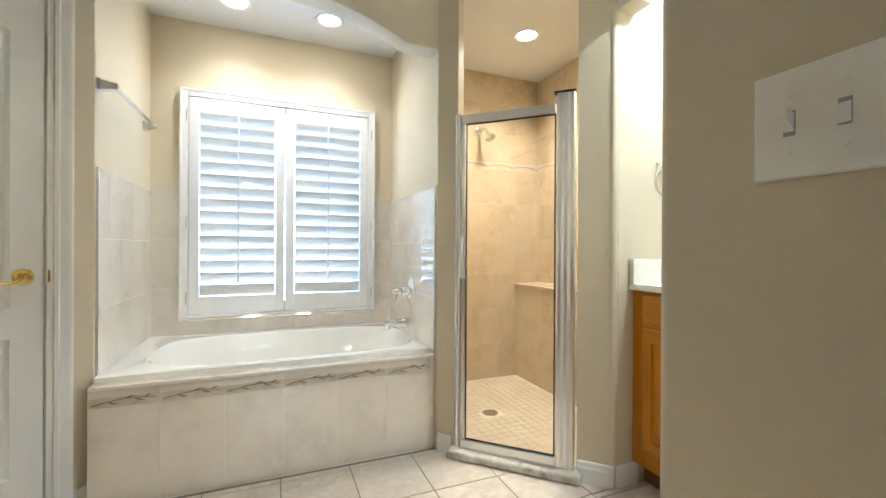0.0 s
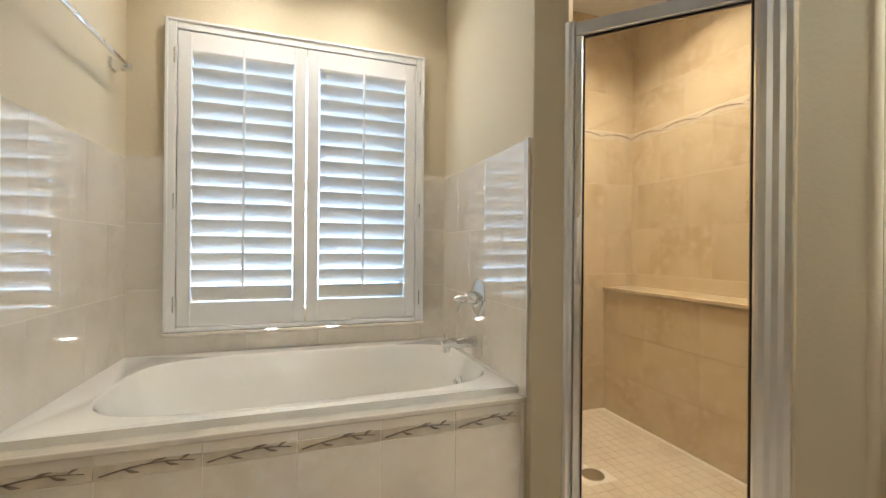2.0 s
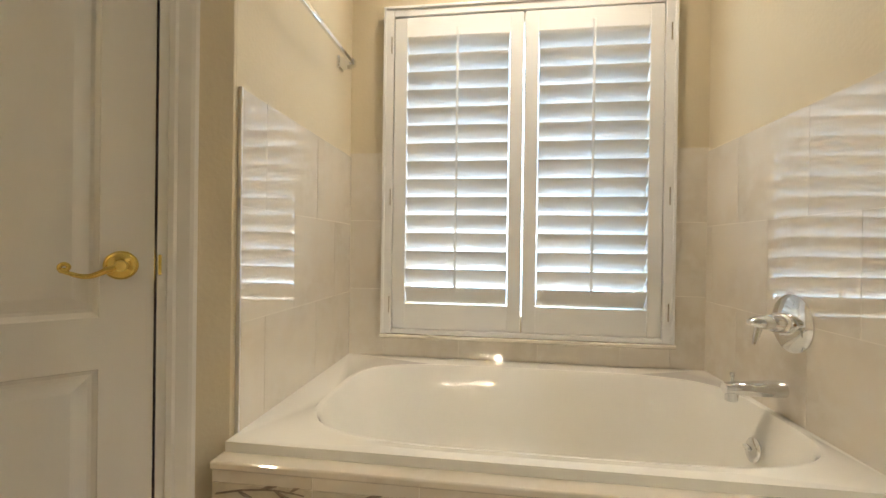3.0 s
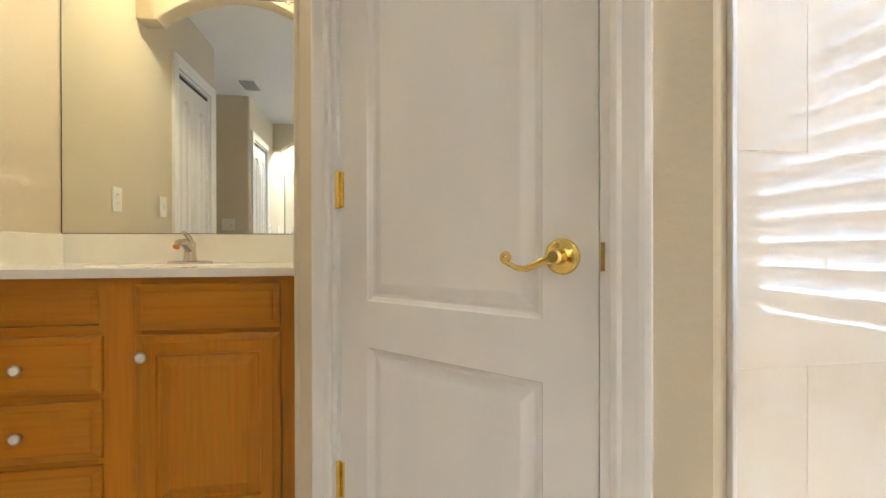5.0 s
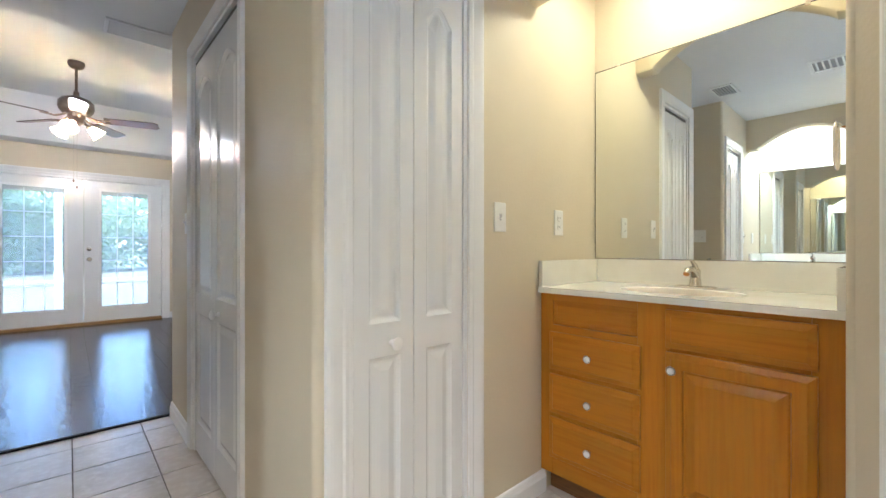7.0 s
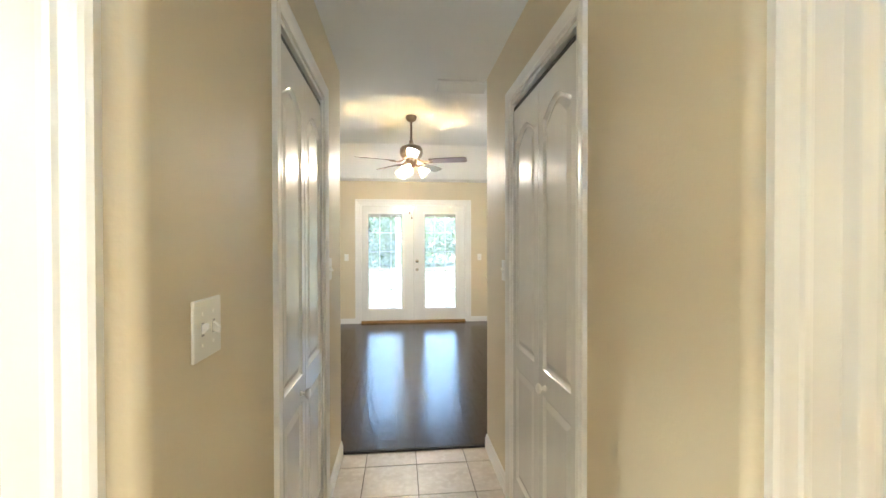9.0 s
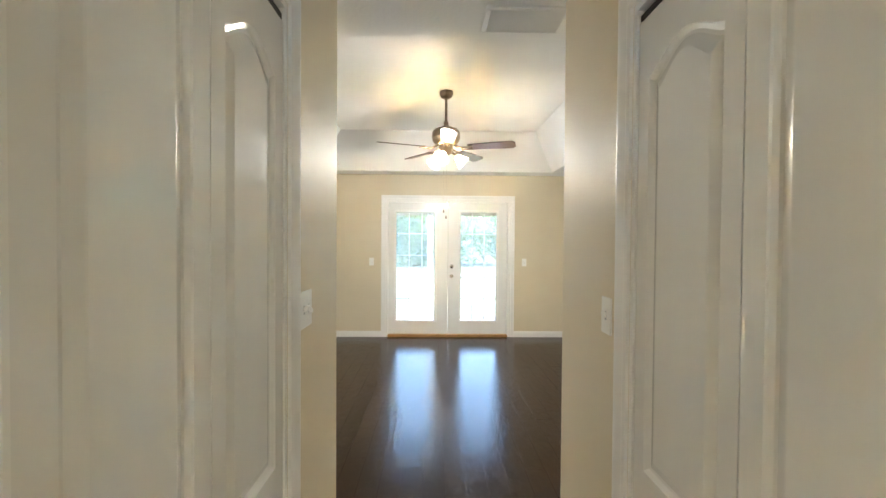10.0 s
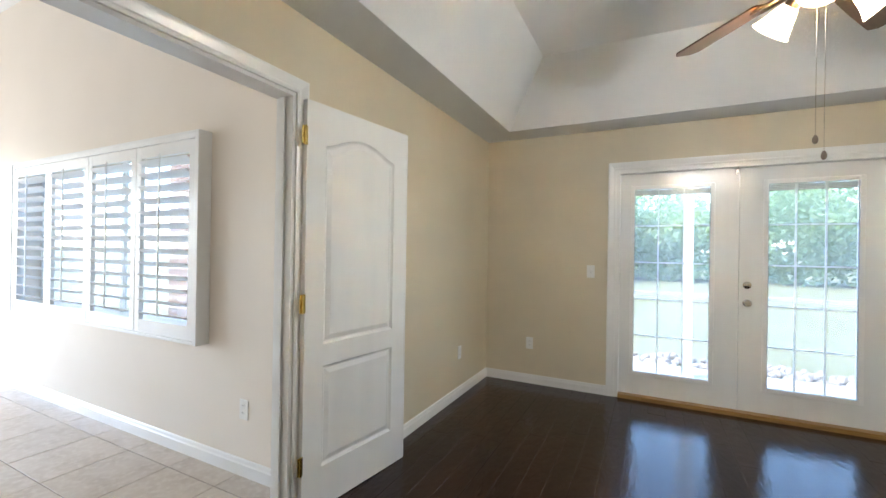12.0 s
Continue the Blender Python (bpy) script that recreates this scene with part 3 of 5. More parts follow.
# open leaf of the double doors to the living room
c = casing("door_casing_living", pose(BE, -1.98, 0, 0, 0, -90), 1.49, 2.06, 0.068)
jamb_lining(c, 1.49, 2.06, 0.11)
part("door_stop", box(1.490 - 0.030, 1.490 - 0.018, 0.045, 0.08, 0, 2.04), M_TRIM, c)
ang = math.degrees(math.atan2(-0.75, -0.105))
open_door, leaf = hinged_leaf("living_room_door", pose(1.915, -3.500, 0, 0, 0, ang), 0.745, 2.025, "open white two-panel door with brass hinges")
for z in (0.27, 1.05, 1.86):
    hinge(open_door, -0.012, 0.0, z)
part("astragal", box(0.745, 0.757, 0.0, 0.045, 0.012, 2.037, 0.002), M_DOOR, open_door, "white astragal strip")

# ---------------------------------------------------------------- french doors
FX0, FX1 = -1.155, 0.715
fc = casing("door_casing_french", pose(FX0, BS, 0, 0, 0, 0) @ pose(FX1 - FX0, 0, 0, 0, 0, 180), FX1 - FX0, 2.07, 0.07)
jamb_lining(fc, FX1 - FX0, 2.07, 0.15, 0.03)
solid("door_threshold", box(FX0 + 0.03, FX1 - 0.03, BS - 0.14, BS + 0.012, -0.01, 0.040, 0.004), M_OAKSILL, "golden wood threshold under the french doors", "threshold", kind="structure")


def french_door(x0, x1, gx0, gx1, active):
    d = thing("french_door", pose(x0, BS - 0.055, 0.0), "closed white french door with fifteen grille panes", "door", "french doors")
    w, g0, g1, z0, z1, t = x1 - x0, gx0 - x0, gx1 - x0, 0.245, 1.895, 0.045
    bm = bmesh.new()
    for y in (0.0, -t):
        r = face_with_holes(bm, [(0, y, 0.042), (w, y, 0.042), (w, y, 2.035), (0, y, 2.035)], [[(g0, y, z0), (g1, y, z0), (g1, y, z1), (g0, y, z1)]])
        if y == 0.0:
            f = r
        else:
            for a, b in zip(f, r):
                for i in range(4):
                    bm.faces.new((a[i], a[(i + 1) % 4], b[(i + 1) % 4], b[i]))
    part("leaf", bm, M_DOOR, d)
    bead = part("glass_frame", box(g0 - 0.03, g0 + 0.002, 0.0005, 0.012, z0 - 0.03, z1 + 0.03, 0.004, 2), M_TRIM, d, "raised white glazing frame")
    part("bead", box(g1 - 0.002, g1 + 0.03, 0.0005, 0.012, z0 - 0.03, z1 + 0.03, 0.004, 2), M_TRIM, bead)
    part("bead", box(g0 + 0.002, g1 - 0.002, 0.0005, 0.012, z0 - 0.03, z0 + 0.002, 0.004, 2), M_TRIM, bead)
    part("bead", box(g0 + 0.002, g1 - 0.002, 0.0005, 0.012, z1 - 0.002, z1 + 0.03, 0.004, 2), M_TRIM, bead)
    # thin grey strips along the four edges of the glass
    for b in ((g0 + 0.0025, g0 + 0.007, z0 + 0.0025, z1 - 0.0025), (g1 - 0.007, g1 - 0.0025, z0 + 0.0025, z1 - 0.0025), (g0 + 0.0075, g1 - 0.0075, z0 + 0.0025, z0 + 0.007), (g0 + 0.0075, g1 - 0.0075, z1 - 0.007, z1 - 0.0025)):
        part("glazing_seal", box(b[0], b[1], -0.004, 0.004, b[2], b[3]), M_VENTG, bead, "thin grey strip along the glass edge")
    nx, nz = 3, 5
    zt = z1 - 0.055
    for i in range(1, nx):
        x = g0 + (g1 - g0) * i / nx
        part("muntin", box(x - 0.006, x + 0.006, -0.030, -0.018, z0, z1), M_TRIM, d)
    for k in range(1, nz):
        z = z0 + (z1 - z0) * k / nz
        part("muntin", box(g0, g1, -0.031, -0.017, z - 0.006, z + 0.006), M_TRIM, d)
    pane = part("pane", box(g0, g1, -0.010, -0.006, z0, z1), M_PANE, d, "clear glass pane")
    pane.visible_shadow = False
    bl = part("raised_blind", box(g0 + 0.004, g1 - 0.004, -0.042, -0.032, zt, z1 - 0.006), M_BLIND, d, "gathered blind slats between the panes")
    for k in range(4):
        part("slat", box(g0 + 0.006, g1 - 0.006, -0.0325, -0.031, zt + 0.006 + k * 0.012, zt + 0.011 + k * 0.012), M_TRIM, bl)
    if active:
        for z, nm in ((1.07, "deadbolt"), (0.925, "door_knob")):
            kx = w - 0.055
            bm = lathe([(0.030, 0.0), (0.030, 0.006), (0.024, 0.010)] + ([(0.011, 0.012), (0.010, 0.030), (0.024, 0.040), (0.027, 0.052), (0.020, 0.062)] if nm == "door_knob" else [(0.016, 0.016)]), 24)
            part(nm, bm, M_NICKEL, d, "brushed nickel " + nm.replace("_", " "), smooth=True, at=pose(kx, 0.0, z, -90, 0, 0))
    return d


# leaf edges and glass
french_door(FX0 + 0.033, -0.222, -0.958, -0.408, True)
french_door(-0.218, FX1 - 0.033, -0.020, 0.567, False)
fl = thing("flush_bolt", pose(-0.205, BS - 0.052, 2.025), "small nickel bolt at the head of the french doors", "door bolt")
part("plate", box(-0.016, 0.016, 0.0, 0.006, -0.045, 0.0), M_NICKEL, fl)
part("pin", tube([(0, 0.012, -0.035), (0, 0.012, 0.02)], 0.005), M_NICKEL, fl, smooth=True)

# ---------------------------------------------------------------- shutters


def shutter_panel(parent, x0, x1, z0, z1, tilt, n, top, bottom, stile=0.055, lw=0.082):
    p = part("shutter_panel", box(x0, x0 + stile, -0.014, 0.014, z0, z1, 0.002), M_SHUT, parent, "hinged shutter panel")
    part("stile", box(x1 - stile, x1, -0.014, 0.014, z0, z1, 0.002), M_SHUT, p)
    part("top_rail", box(x0 + stile, x1 - stile, -0.013, 0.013, z1 - top, z1), M_SHUT, p)
    part("bottom_rail", box(x0 + stile, x1 - stile, -0.013, 0.013, z0, z0 + bottom), M_SHUT, p)
    a0, a1 = z0 + bottom, z1 - top
    pitch = (a1 - a0) / n
    me = None
    lx0, lx1 = x0 + stile + 0.003, x1 - stile - 0.003
    for k in range(n):
        if me is None:
            prof = [(lw / 2 * math.cos(a), 0.0055 * math.sin(a)) for a in (2 * math.pi * i / 12 for i in range(12))]
            me = mesh_of(rings([[(0, y, z) for y, z in prof], [(lx1 - lx0, y, z) for y, z in prof]]), "louver", M_SHUT, True)
        lv = new("louver", me)
        lv.parent = p
        lv.matrix_basis = pose(lx0, 0, a0 + pitch * (k + 0.5), tilt, 0, 0)
    reach = lw / 2 * math.cos(radians(tilt))
    rise = lw / 2 * math.sin(radians(tilt))
    xm = (x0 + x1) / 2
    zr = -rise
    part("tilt_rod", box(xm - 0.005, xm + 0.005, -reach - 0.010, -reach - 0.001, a0 + pitch * 0.5 + zr - 0.02, a1 - pitch * 0.5 + zr + 0.03, 0.0015), M_SHUT, p, "slender white tilt rod")
    return p


def shutter_window(name, at, w, h, npan, tilt, n, proud, top, bottom, label, lw=0.082, sill=True, rim=0.045):
    """Shutters in a frame on the wall; local x to the viewer's right, -y into the room, origin at the lower left outer corner."""
    s = thing(name, at, label, "window shutters")
    d = proud
    part("frame_side", box(0, rim, -d, 0.0, 0, h, 0.004, 2), M_SHUT, s)
    part("frame_side", box(w - rim, w, -d, 0.0, 0, h, 0.004, 2), M_SHUT, s)
    part("frame_head", box(rim, w - rim, -d + 0.0005, 0.0, h - rim, h, 0.004, 2), M_SHUT, s)
    part("frame_foot", box(rim, w - rim, -d + 0.0005, 0.0, 0, rim * 0.45, 0.004, 2), M_SHUT, s)
    for b in ((0.0, 0.012, 0.0, h), (w - 0.012, w, 0.0, h), (0.0125, w - 0.0125, h - 0.012, h)):
        part("frame_ridge", box(b[0], b[1], -d - 0.006, -d + 0.001, b[2], b[3], 0.002, 2), M_SHUT, s)
    pw = (w - 2 * rim) / npan
    for k in range(npan):
        holder = shutter_panel(s, rim + k * pw + 0.003, rim + (k + 1) * pw - 0.003, rim * 0.45 + 0.003, h - rim - 0.004, tilt, n, top, bottom, lw=lw)
        holder.matrix_basis = pose(0, -d + 0.018, 0)
    return s


sw = shutter_window("bath_window_shutters", pose(-0.640, TN - 0.007, 0.625), 1.190, 1.400, 2, -58, 15, 0.030, 0.085, 0.105, "white plantation shutters, louvers nearly shut, over the tub", lw=0.089)
part("sill_strip", box(-0.004, 1.194, -0.045, 0.0, -0.018, -0.001, 0.004), M_WTILE, sw, "pale marble sill strip")
for x in (0.020, 1.17):
    for z in (0.09, 0.55, 1.2):
        part("panel_hinge", box(x - 0.006 + 0.02 * (x < 1), x - 0.002 + 0.02 * (x < 1), -0.034, -0.030, z, z + 0.07), M_NICKEL, sw)
shutter_window("living_window_shutters", pose(5.49, -3.65, 0.72) @ pose(0, 0, 0, 0, 0, 180), 2.64, 1.30, 4, -24, 13, 0.080, 0.075, 0.085, "white plantation shutters with open louvers on a pale wall", lw=0.082)

# window glass
for nm, b in (("window_bath", (-0.57, 0.48, 3.035, 3.041, 0.70, 1.96)), ("window_living", (2.86, 5.48, -3.785, -3.779, 0.79, 1.97))):
    wd = thing(nm, pose(0, 0, 0), "white framed window behind shutters", "window", kind="structure")
    p = part("pane", box(*b), M_PANE, wd, "clear glass pane")
    p.visible_shadow = False
    y0, y1 = b[2] - 0.015, b[3] + 0.015
    zm = (b[4] + b[5]) / 2
    part("meeting_rail", box(b[0], b[1], y0, y1, zm - 0.02, zm + 0.02), M_TRIM, wd)
    for x in ((b[0], b[0] + 0.035), (b[1] - 0.035, b[1])) + (((4.07, 4.11),) if nm == "window_living" else ()):
        part("sash_stile", box(*x, y0 + 0.001, y1 - 0.001, b[4], b[5]), M_TRIM, wd)
tw = thing("window_transom", pose(BW, 0, 0), "long high transom window in a deep white reveal", "window", kind="structure")
y0, y1 = HS - 3.155, HS - 1.62
p = part("pane", box(-0.125, -0.120, y0, y1, 1.67, 2.07), M_PANE, tw, "clear glass pane")
p.visible_shadow = False
part("sill", box(-0.16, 0.012, y0 + 0.001, y1 - 0.001, 1.671, 1.683, 0.003), M_TRIM, tw, "white window sill")
part("reveal", box(-0.16, 0.002, y0 + 0.001, y0 + 0.012, 1.684, 2.069), M_TRIM, tw)
part("reveal", box(-0.16, 0.002, y1 - 0.012, y1 - 0.001, 1.684, 2.069), M_TRIM, tw)
part("frame", box(-0.14, -0.105, y0 + 0.013, y0 + 0.042, 1.685, 2.065), M_TRIM, tw)
part("frame", box(-0.14, -0.105, y0 + 0.043, y1 - 0.013, 1.685, 1.712), M_TRIM, tw)
part("frame", box(-0.14, -0.105, y0 + 0.043, y1 - 0.013, 2.04, 2.065), M_TRIM, tw)

# ---------------------------------------------------------------- tub


def superloop(cx, cy, a, b, z, n=3.2, k=56):
    pts = []
    for i in range(k):
        t = 2 * math.pi * i / k
        c, s = math.cos(t), math.sin(t)
        pts.append((cx + a * abs(c) ** (2 / n) * math.copysign(1, c), cy + b * abs(s) ** (2 / n) * math.copysign(1, s), z))
    return pts


tub = thing("bathtub", pose(0, 0, 0), "glossy white drop-in bathtub in a tiled surround", "bathtub")
bm = bmesh.new()
tx0, tx1, ty0, ty1, tz = TW + 0.008, TE - 0.008, 2.062, TN - 0.009, 0.522
cx, cy = -0.008, 2.445
r = face_with_holes(bm, [(tx0, ty0, tz), (tx1, ty0, tz), (tx1, ty1, tz), (tx0, ty1, tz)], [superloop(cx, cy, 0.668, 0.352, tz, 4.6)])
a = r[1]
for (sx, sy, z) in ((0.662, 0.347, tz + 0.006), (0.652, 0.338, tz + 0.005), (0.644, 0.331, tz - 0.006), (0.612, 0.312, 0.42), (0.570, 0.284, 0.28), (0.535, 0.258, 0.17), (0.46, 0.21, 0.125), (0.30, 0.12, 0.115)):
    a = skin(bm, a, superloop(cx, cy, sx, sy, z, 4.2 if z > 0.4 else 3.2))
bm.faces.new(a)
o = r[0]
o2 = [bm.verts.new((v.co.x, v.co.y, 0.495)) for v in o]
for i in range(4):
    bm.faces.new((o[i], o[(i + 1) % 4], o2[(i + 1) % 4], o2[i]))
part("basin", bm, M_TUB, tub, smooth=True)
part("overflow_plate", lathe([(0.034, 0), (0.034, 0.004), (0.026, 0.009), (0.001, 0.010)], 24), M_CHROME, tub, "chrome overflow plate", smooth=True, at=pose(cx + 0.600, cy - 0.01, 0.425, 0, -80, 0))
part("overflow_lever", box(-0.006, 0.006, -0.004, 0.03, 0.008, 0.016, 0.003), M_CHROME, tub, at=pose(cx + 0.600, cy - 0.01, 0.425, 0, -80, 0))
part("drain", lathe([(0.035, 0), (0.034, 0.003), (0.02, 0.002)], 24), M_CHROME, tub, at=pose(cx + 0.40, cy, 0.116))

# tiled apron below the tub
ap = thing("tub_surround", pose(0, 0, 0), "cream tiled tub apron with a vine listello band", "tub apron")
part("core", box(TW + 0.002, TE - 0.002, 2.0250, TN - 0.05, -0.01, 0.1095), M_WGROUT, ap)
part("front_core", box(TW + 0.002, TE - 0.002, 2.0250, 2.060, 0.11, 0.492), M_WGROUT, ap)
part("nose", box(TW + 0.002, TE - 0.003, 2.0145, 2.09, 0.4785, 0.498, 0.005, 3), M_WTILE, ap, "rounded cream tile nosing")
x, wid = TW + 0.003, 0.2435
for i in range(6):
    part("tile", box(x + 0.0008, x + wid - 0.0008, 2.0235, 2.035, 0.002, 0.4100, 0.0008), M_WTILE, ap)
    li = part("listello_tile", box(x + 0.001, x + wid - 0.001, 2.0225, 2.035, 0.4112, 0.4468, 0.0010), M_LIST, ap, "listello tile with vine relief")
    part("cap_tile", box(x + 0.001, x + wid - 0.001, 2.0222, 2.035, 0.4480, 0.4778, 0.0010), M_WTILE, ap)
    pts = [(x + 0.012 + (wid - 0.03) * u, 2.0215, 0.421 + 0.016 * math.sin(u * 2.7) + 0.006 * u) for u in (k / 12 for k in range(13))]
    bmv = tube(pts, [0.0024 - 0.0010 * k / 12 for k in range(13)], 6)
    for (u, du, dz) in ((0.25, 0.05, -0.012), (0.5, 0.06, 0.010), (0.7, 0.05, -0.014), (0.9, 0.035, 0.012)):
        bx, bz = pts[int(u * 12)][0], pts[int(u * 12)][2]
        tube([(bx, 2.0215, bz), (bx + du * 0.35, 2.021, bz + dz * 0.7), (bx + du * 0.7, 2.0215, bz + dz)], [0.0016, 0.0040, 0.0008], 6, bmv)
    part("vine", bmv, M_VINE, li, "grey-brown vine relief")
    x += wid

# tub filler
fil = thing("tub_spout", pose(TE - 0.007, 2.455, 0.598), "chrome tub spout on the tiled wall", "tub spout")
prof = [(0.0, 0.030, 0.024), (-0.02, 0.030, 0.024), (-0.08, 0.028, 0.022), (-0.135, 0.026, 0.020), (-0.158, 0.021, 0.015)]
part("spout", rings([[(x, w * math.cos(t) * 0.9, h * math.sin(t) - 0.10 * abs(x) * 0.3) for t in (2 * math.pi * i / 20 for i in range(20))] for x, w, h in prof]), M_CHROME, fil, smooth=True)
part("outlet", rings([circle(0.017, -0.040, 16, -0.138, 0), circle(0.019, -0.012, 16, -0.138, 0)]), M_CHROME, fil, smooth=True)
part("diverter", lathe([(0.004, 0.0), (0.004, 0.018), (0.007, 0.022), (0.006, 0.030)], 14), M_CHROME, fil, "chrome diverter pin", smooth=True, at=pose(-0.135, 0, 0.012))
val = thing("tub_valve", pose(TE - 0.007, 2.42, 0.795), "chrome round tub valve with a lever handle", "tub valve")
part("escutcheon", lathe([(0.082, 0.0), (0.082, 0.004), (0.070, 0.011), (0.030, 0.016)], 40), M_CHROME, val, smooth=True, at=pose(0, 0, 0, 0, -90, 0))
part("sleeve", lathe([(0.030, 0.012), (0.027, 0.05), (0.022, 0.058)], 28), M_CHROME, val, smooth=True, at=pose(0, 0, 0, 0, -90, 0))
part("handle", rings([[(-x, r * math.cos(t), r * 0.8 * math.sin(t)) for t in (2 * math.pi * i / 18 for i in range(18))] for x, r in ((0.052, 0.024), (0.075, 0.025), (0.10, 0.019), (0.115, 0.008))]), M_CHROME, val, smooth=True)
part("lever", tube([(-0.085, 0, -0.005), (-0.095, -0.005, -0.04), (-0.10, -0.006, -0.062)], [0.010, 0.008, 0.006], 12), M_CHROME, val, smooth=True)

# towel bar over the tub
tb = thing("towel_bar", pose(TW, 0, 1.74), "chrome towel bar with square posts on the tub wall", "towel bar")
for y in (2.13, 2.76):
    ps = part("post", box(0.0, 0.012, y - 0.026, y + 0.026, -0.026, 0.026, 0.004), M_CHROME, tb, "square chrome bracket")
    part("arm", rings([[(0.010, y + sy * 0.020, sz * 0.020) for sy, sz in ((-1, -1), (1, -1), (1, 1), (-1, 1))], [(0.07, y + sy * 0.012, sz * 0.012) for sy, sz in ((-1, -1), (1, -1), (1, 1), (-1, 1))]]), M_CHROME, ps)
part("bar", box(0.050, 0.064, 2.14, 2.75, -0.008, 0.008, 0.002), M_CHROME, tb, "square chrome rail")

# ---------------------------------------------------------------- vanities


def raised_front(w, h, t=0.019, frame=0.0):
    """A drawer or door front with bevelled rim; frame: width of the frame round a raised centre panel."""
    bm = bmesh.new()
    z = [(0, 0), (w, 0), (w, h), (0, h)]
    lp = lambda i, y: [(x + (i if x == 0 else -i), y, zz + (i if zz == 0 else -i)) for x, zz in z]
    loops = [lp(0, 0.0), lp(0, -t * 0.45), lp(0.002, -t * 0.55), lp(0.019, -t * 0.86), lp(0.022, -t)]
    if frame:
        loops += [lp(frame, -t), lp(frame + 0.003, -t + 0.010), lp(frame + 0.010, -t + 0.011), lp(frame + 0.036, -t + 0.002), lp(frame + 0.038, -t + 0.001)]
    return rings(loops, bm)


def cup_knob(parent, x, z, y):
    k = part("knob", lathe([(0.008, 0.0), (0.006, 0.004), (0.006, 0.014), (0.014, 0.018), (0.016, 0.024)], 20), M_NICKEL, parent, "nickel knob with white porcelain face", smooth=True, at=pose(x, y, z) @ FRONT)
    part("porcelain_face", lathe([(0.0112, 0.0243), (0.0108, 0.028), (0.007, 0.031), (0.001, 0.0318)], 20), M_PLATE, k, "white porcelain", smooth=True)


def vanity(at, W, flip, label, dim, deep, door_at):
    X = (lambda a, b: (W - b, W - a)) if flip else (lambda a, b: (a, b))
    v = thing("vanity_cabinet", at, label, "vanity cabinet", "bathroom vanities")
    D = deep
    part("body", box(0.003, W - 0.003, -D + 0.019, -0.003, 0.105, 0.878), M_OAK, v, "honey oak carcass")
    # recessed plinth; the shade under the cabinet is in its darker oak
    part("toe_kick", box(0.004, W - 0.004, -D + 0.075, -D + 0.09, 0.0, 0.104), M_OAKD, v, "recessed oak plinth coloured dark as if in shade")
    for a, b in ((0.003, 0.062), (0.418, door_at + 0.011), (W - 0.075, W - 0.003)):
        part("face_stile", box(*X(a, b), -D, -D + 0.0185, 0.105, 0.878, 0.001), M_OAK, v)
    for a, b, more in ((0.0625, 0.4175, ((0.340, 0.383), (0.524, 0.568))), (door_at + 0.0115, W - 0.0755, ())):
        for z0, z1 in ((0.105, 0.190), (0.705, 0.745), (0.850, 0.878)) + more:
            part("face_rail", box(*X(a, b), -D + 0.001, -D + 0.0185, z0, z1), M_OAKH, v)
    for z0, z1 in ((0.180, 0.352), (0.371, 0.536), (0.556, 0.716)):
        x0, x1 = X(0.052, 0.430)
        dr = part("drawer", raised_front(x1 - x0, z1 - z0), M_OAKH, v, "oak drawer front", at=pose(x0, -D - 0.0005, z0))
        cup_knob(dr, (x1 - x0) / 2, (z1 - z0) / 2, -0.018)
    x0, x1 = X(0.063, 0.417)
    part("false_front", raised_front(x1 - x0, 0.104, 0.010), M_OAKH, v, "recessed oak false front", at=pose(x0, -D + 0.012, 0.746))
    x0, x1 = X(door_at, W - 0.062)
    part("false_front", raised_front(x1 - x0, 0.132), M_OAKH, v, "oak false drawer front", at=pose(x0, -D - 0.0005, 0.728))
    dr = part("door", raised_front(x1 - x0, 0.534, frame=0.055), M_OAK, v, "raised-panel oak cabinet door", at=pose(x0, -D - 0.0005, 0.180))
    kx = (x1 - x0) - 0.028 if flip else 0.028
    cup_knob(dr, kx, 0.478, -0.018)
    # top with moulded bowl and splashes
    top = thing("countertop", at, "cream cultured marble top with moulded bowl and splashes", "vanity top", "bathroom vanities")
    bm = bmesh.new()
    DT, z = deep + 0.025, 0.905
    bw, bd, bx, by = 0.22, 0.145, W / 2, -0.275
    r = face_with_holes(bm, [(0.004, -DT, z), (W - 0.004, -DT, z), (W - 0.004, -0.004, z), (0.004, -0.004, z)], [superloop(bx, by, bw, bd, z, 2.2, 40)])
    a = r[1]
    for f, zz in ((0.97, z - 0.004), (0.90, z - 0.04), (0.75, z - 0.09), (0.4, z - 0.12)):
        a = skin(bm, a, superloop(bx, by, bw * f, bd * f, zz, 2.2, 40))
    bm.faces.new(a)
    o = [r[0][i] for i in range(4)]
    lowr = [bm.verts.new((p.co.x, p.co.y, z - 0.025)) for p in o]
    for i in range(4):
        bm.faces.new((o[i], o[(i + 1) % 4], lowr[(i + 1) % 4], lowr[i]))
    part("top", bm, M_COUNT, top)
    part("backsplash", box(0.004, W - 0.004, -0.024, -0.004, z - 0.001, 1.018, 0.003, 2), M_COUNT, top)
    part("side_splash", box(0.004, 0.024, -DT + 0.004, -0.0245, z - 0.001, 1.018, 0.003, 2), M_COUNT, top)
    part("side_splash", box(W - 0.024, W - 0.004, -DT + 0.004, -0.0245, z - 0.001, 1.018, 0.003, 2), M_COUNT, top)
    # faucet
    fx = thing("faucet", at @ pose(W / 2, -0.075, 0.905), "brushed nickel single-lever faucet on the vanity top", "faucet", "vanity faucets")
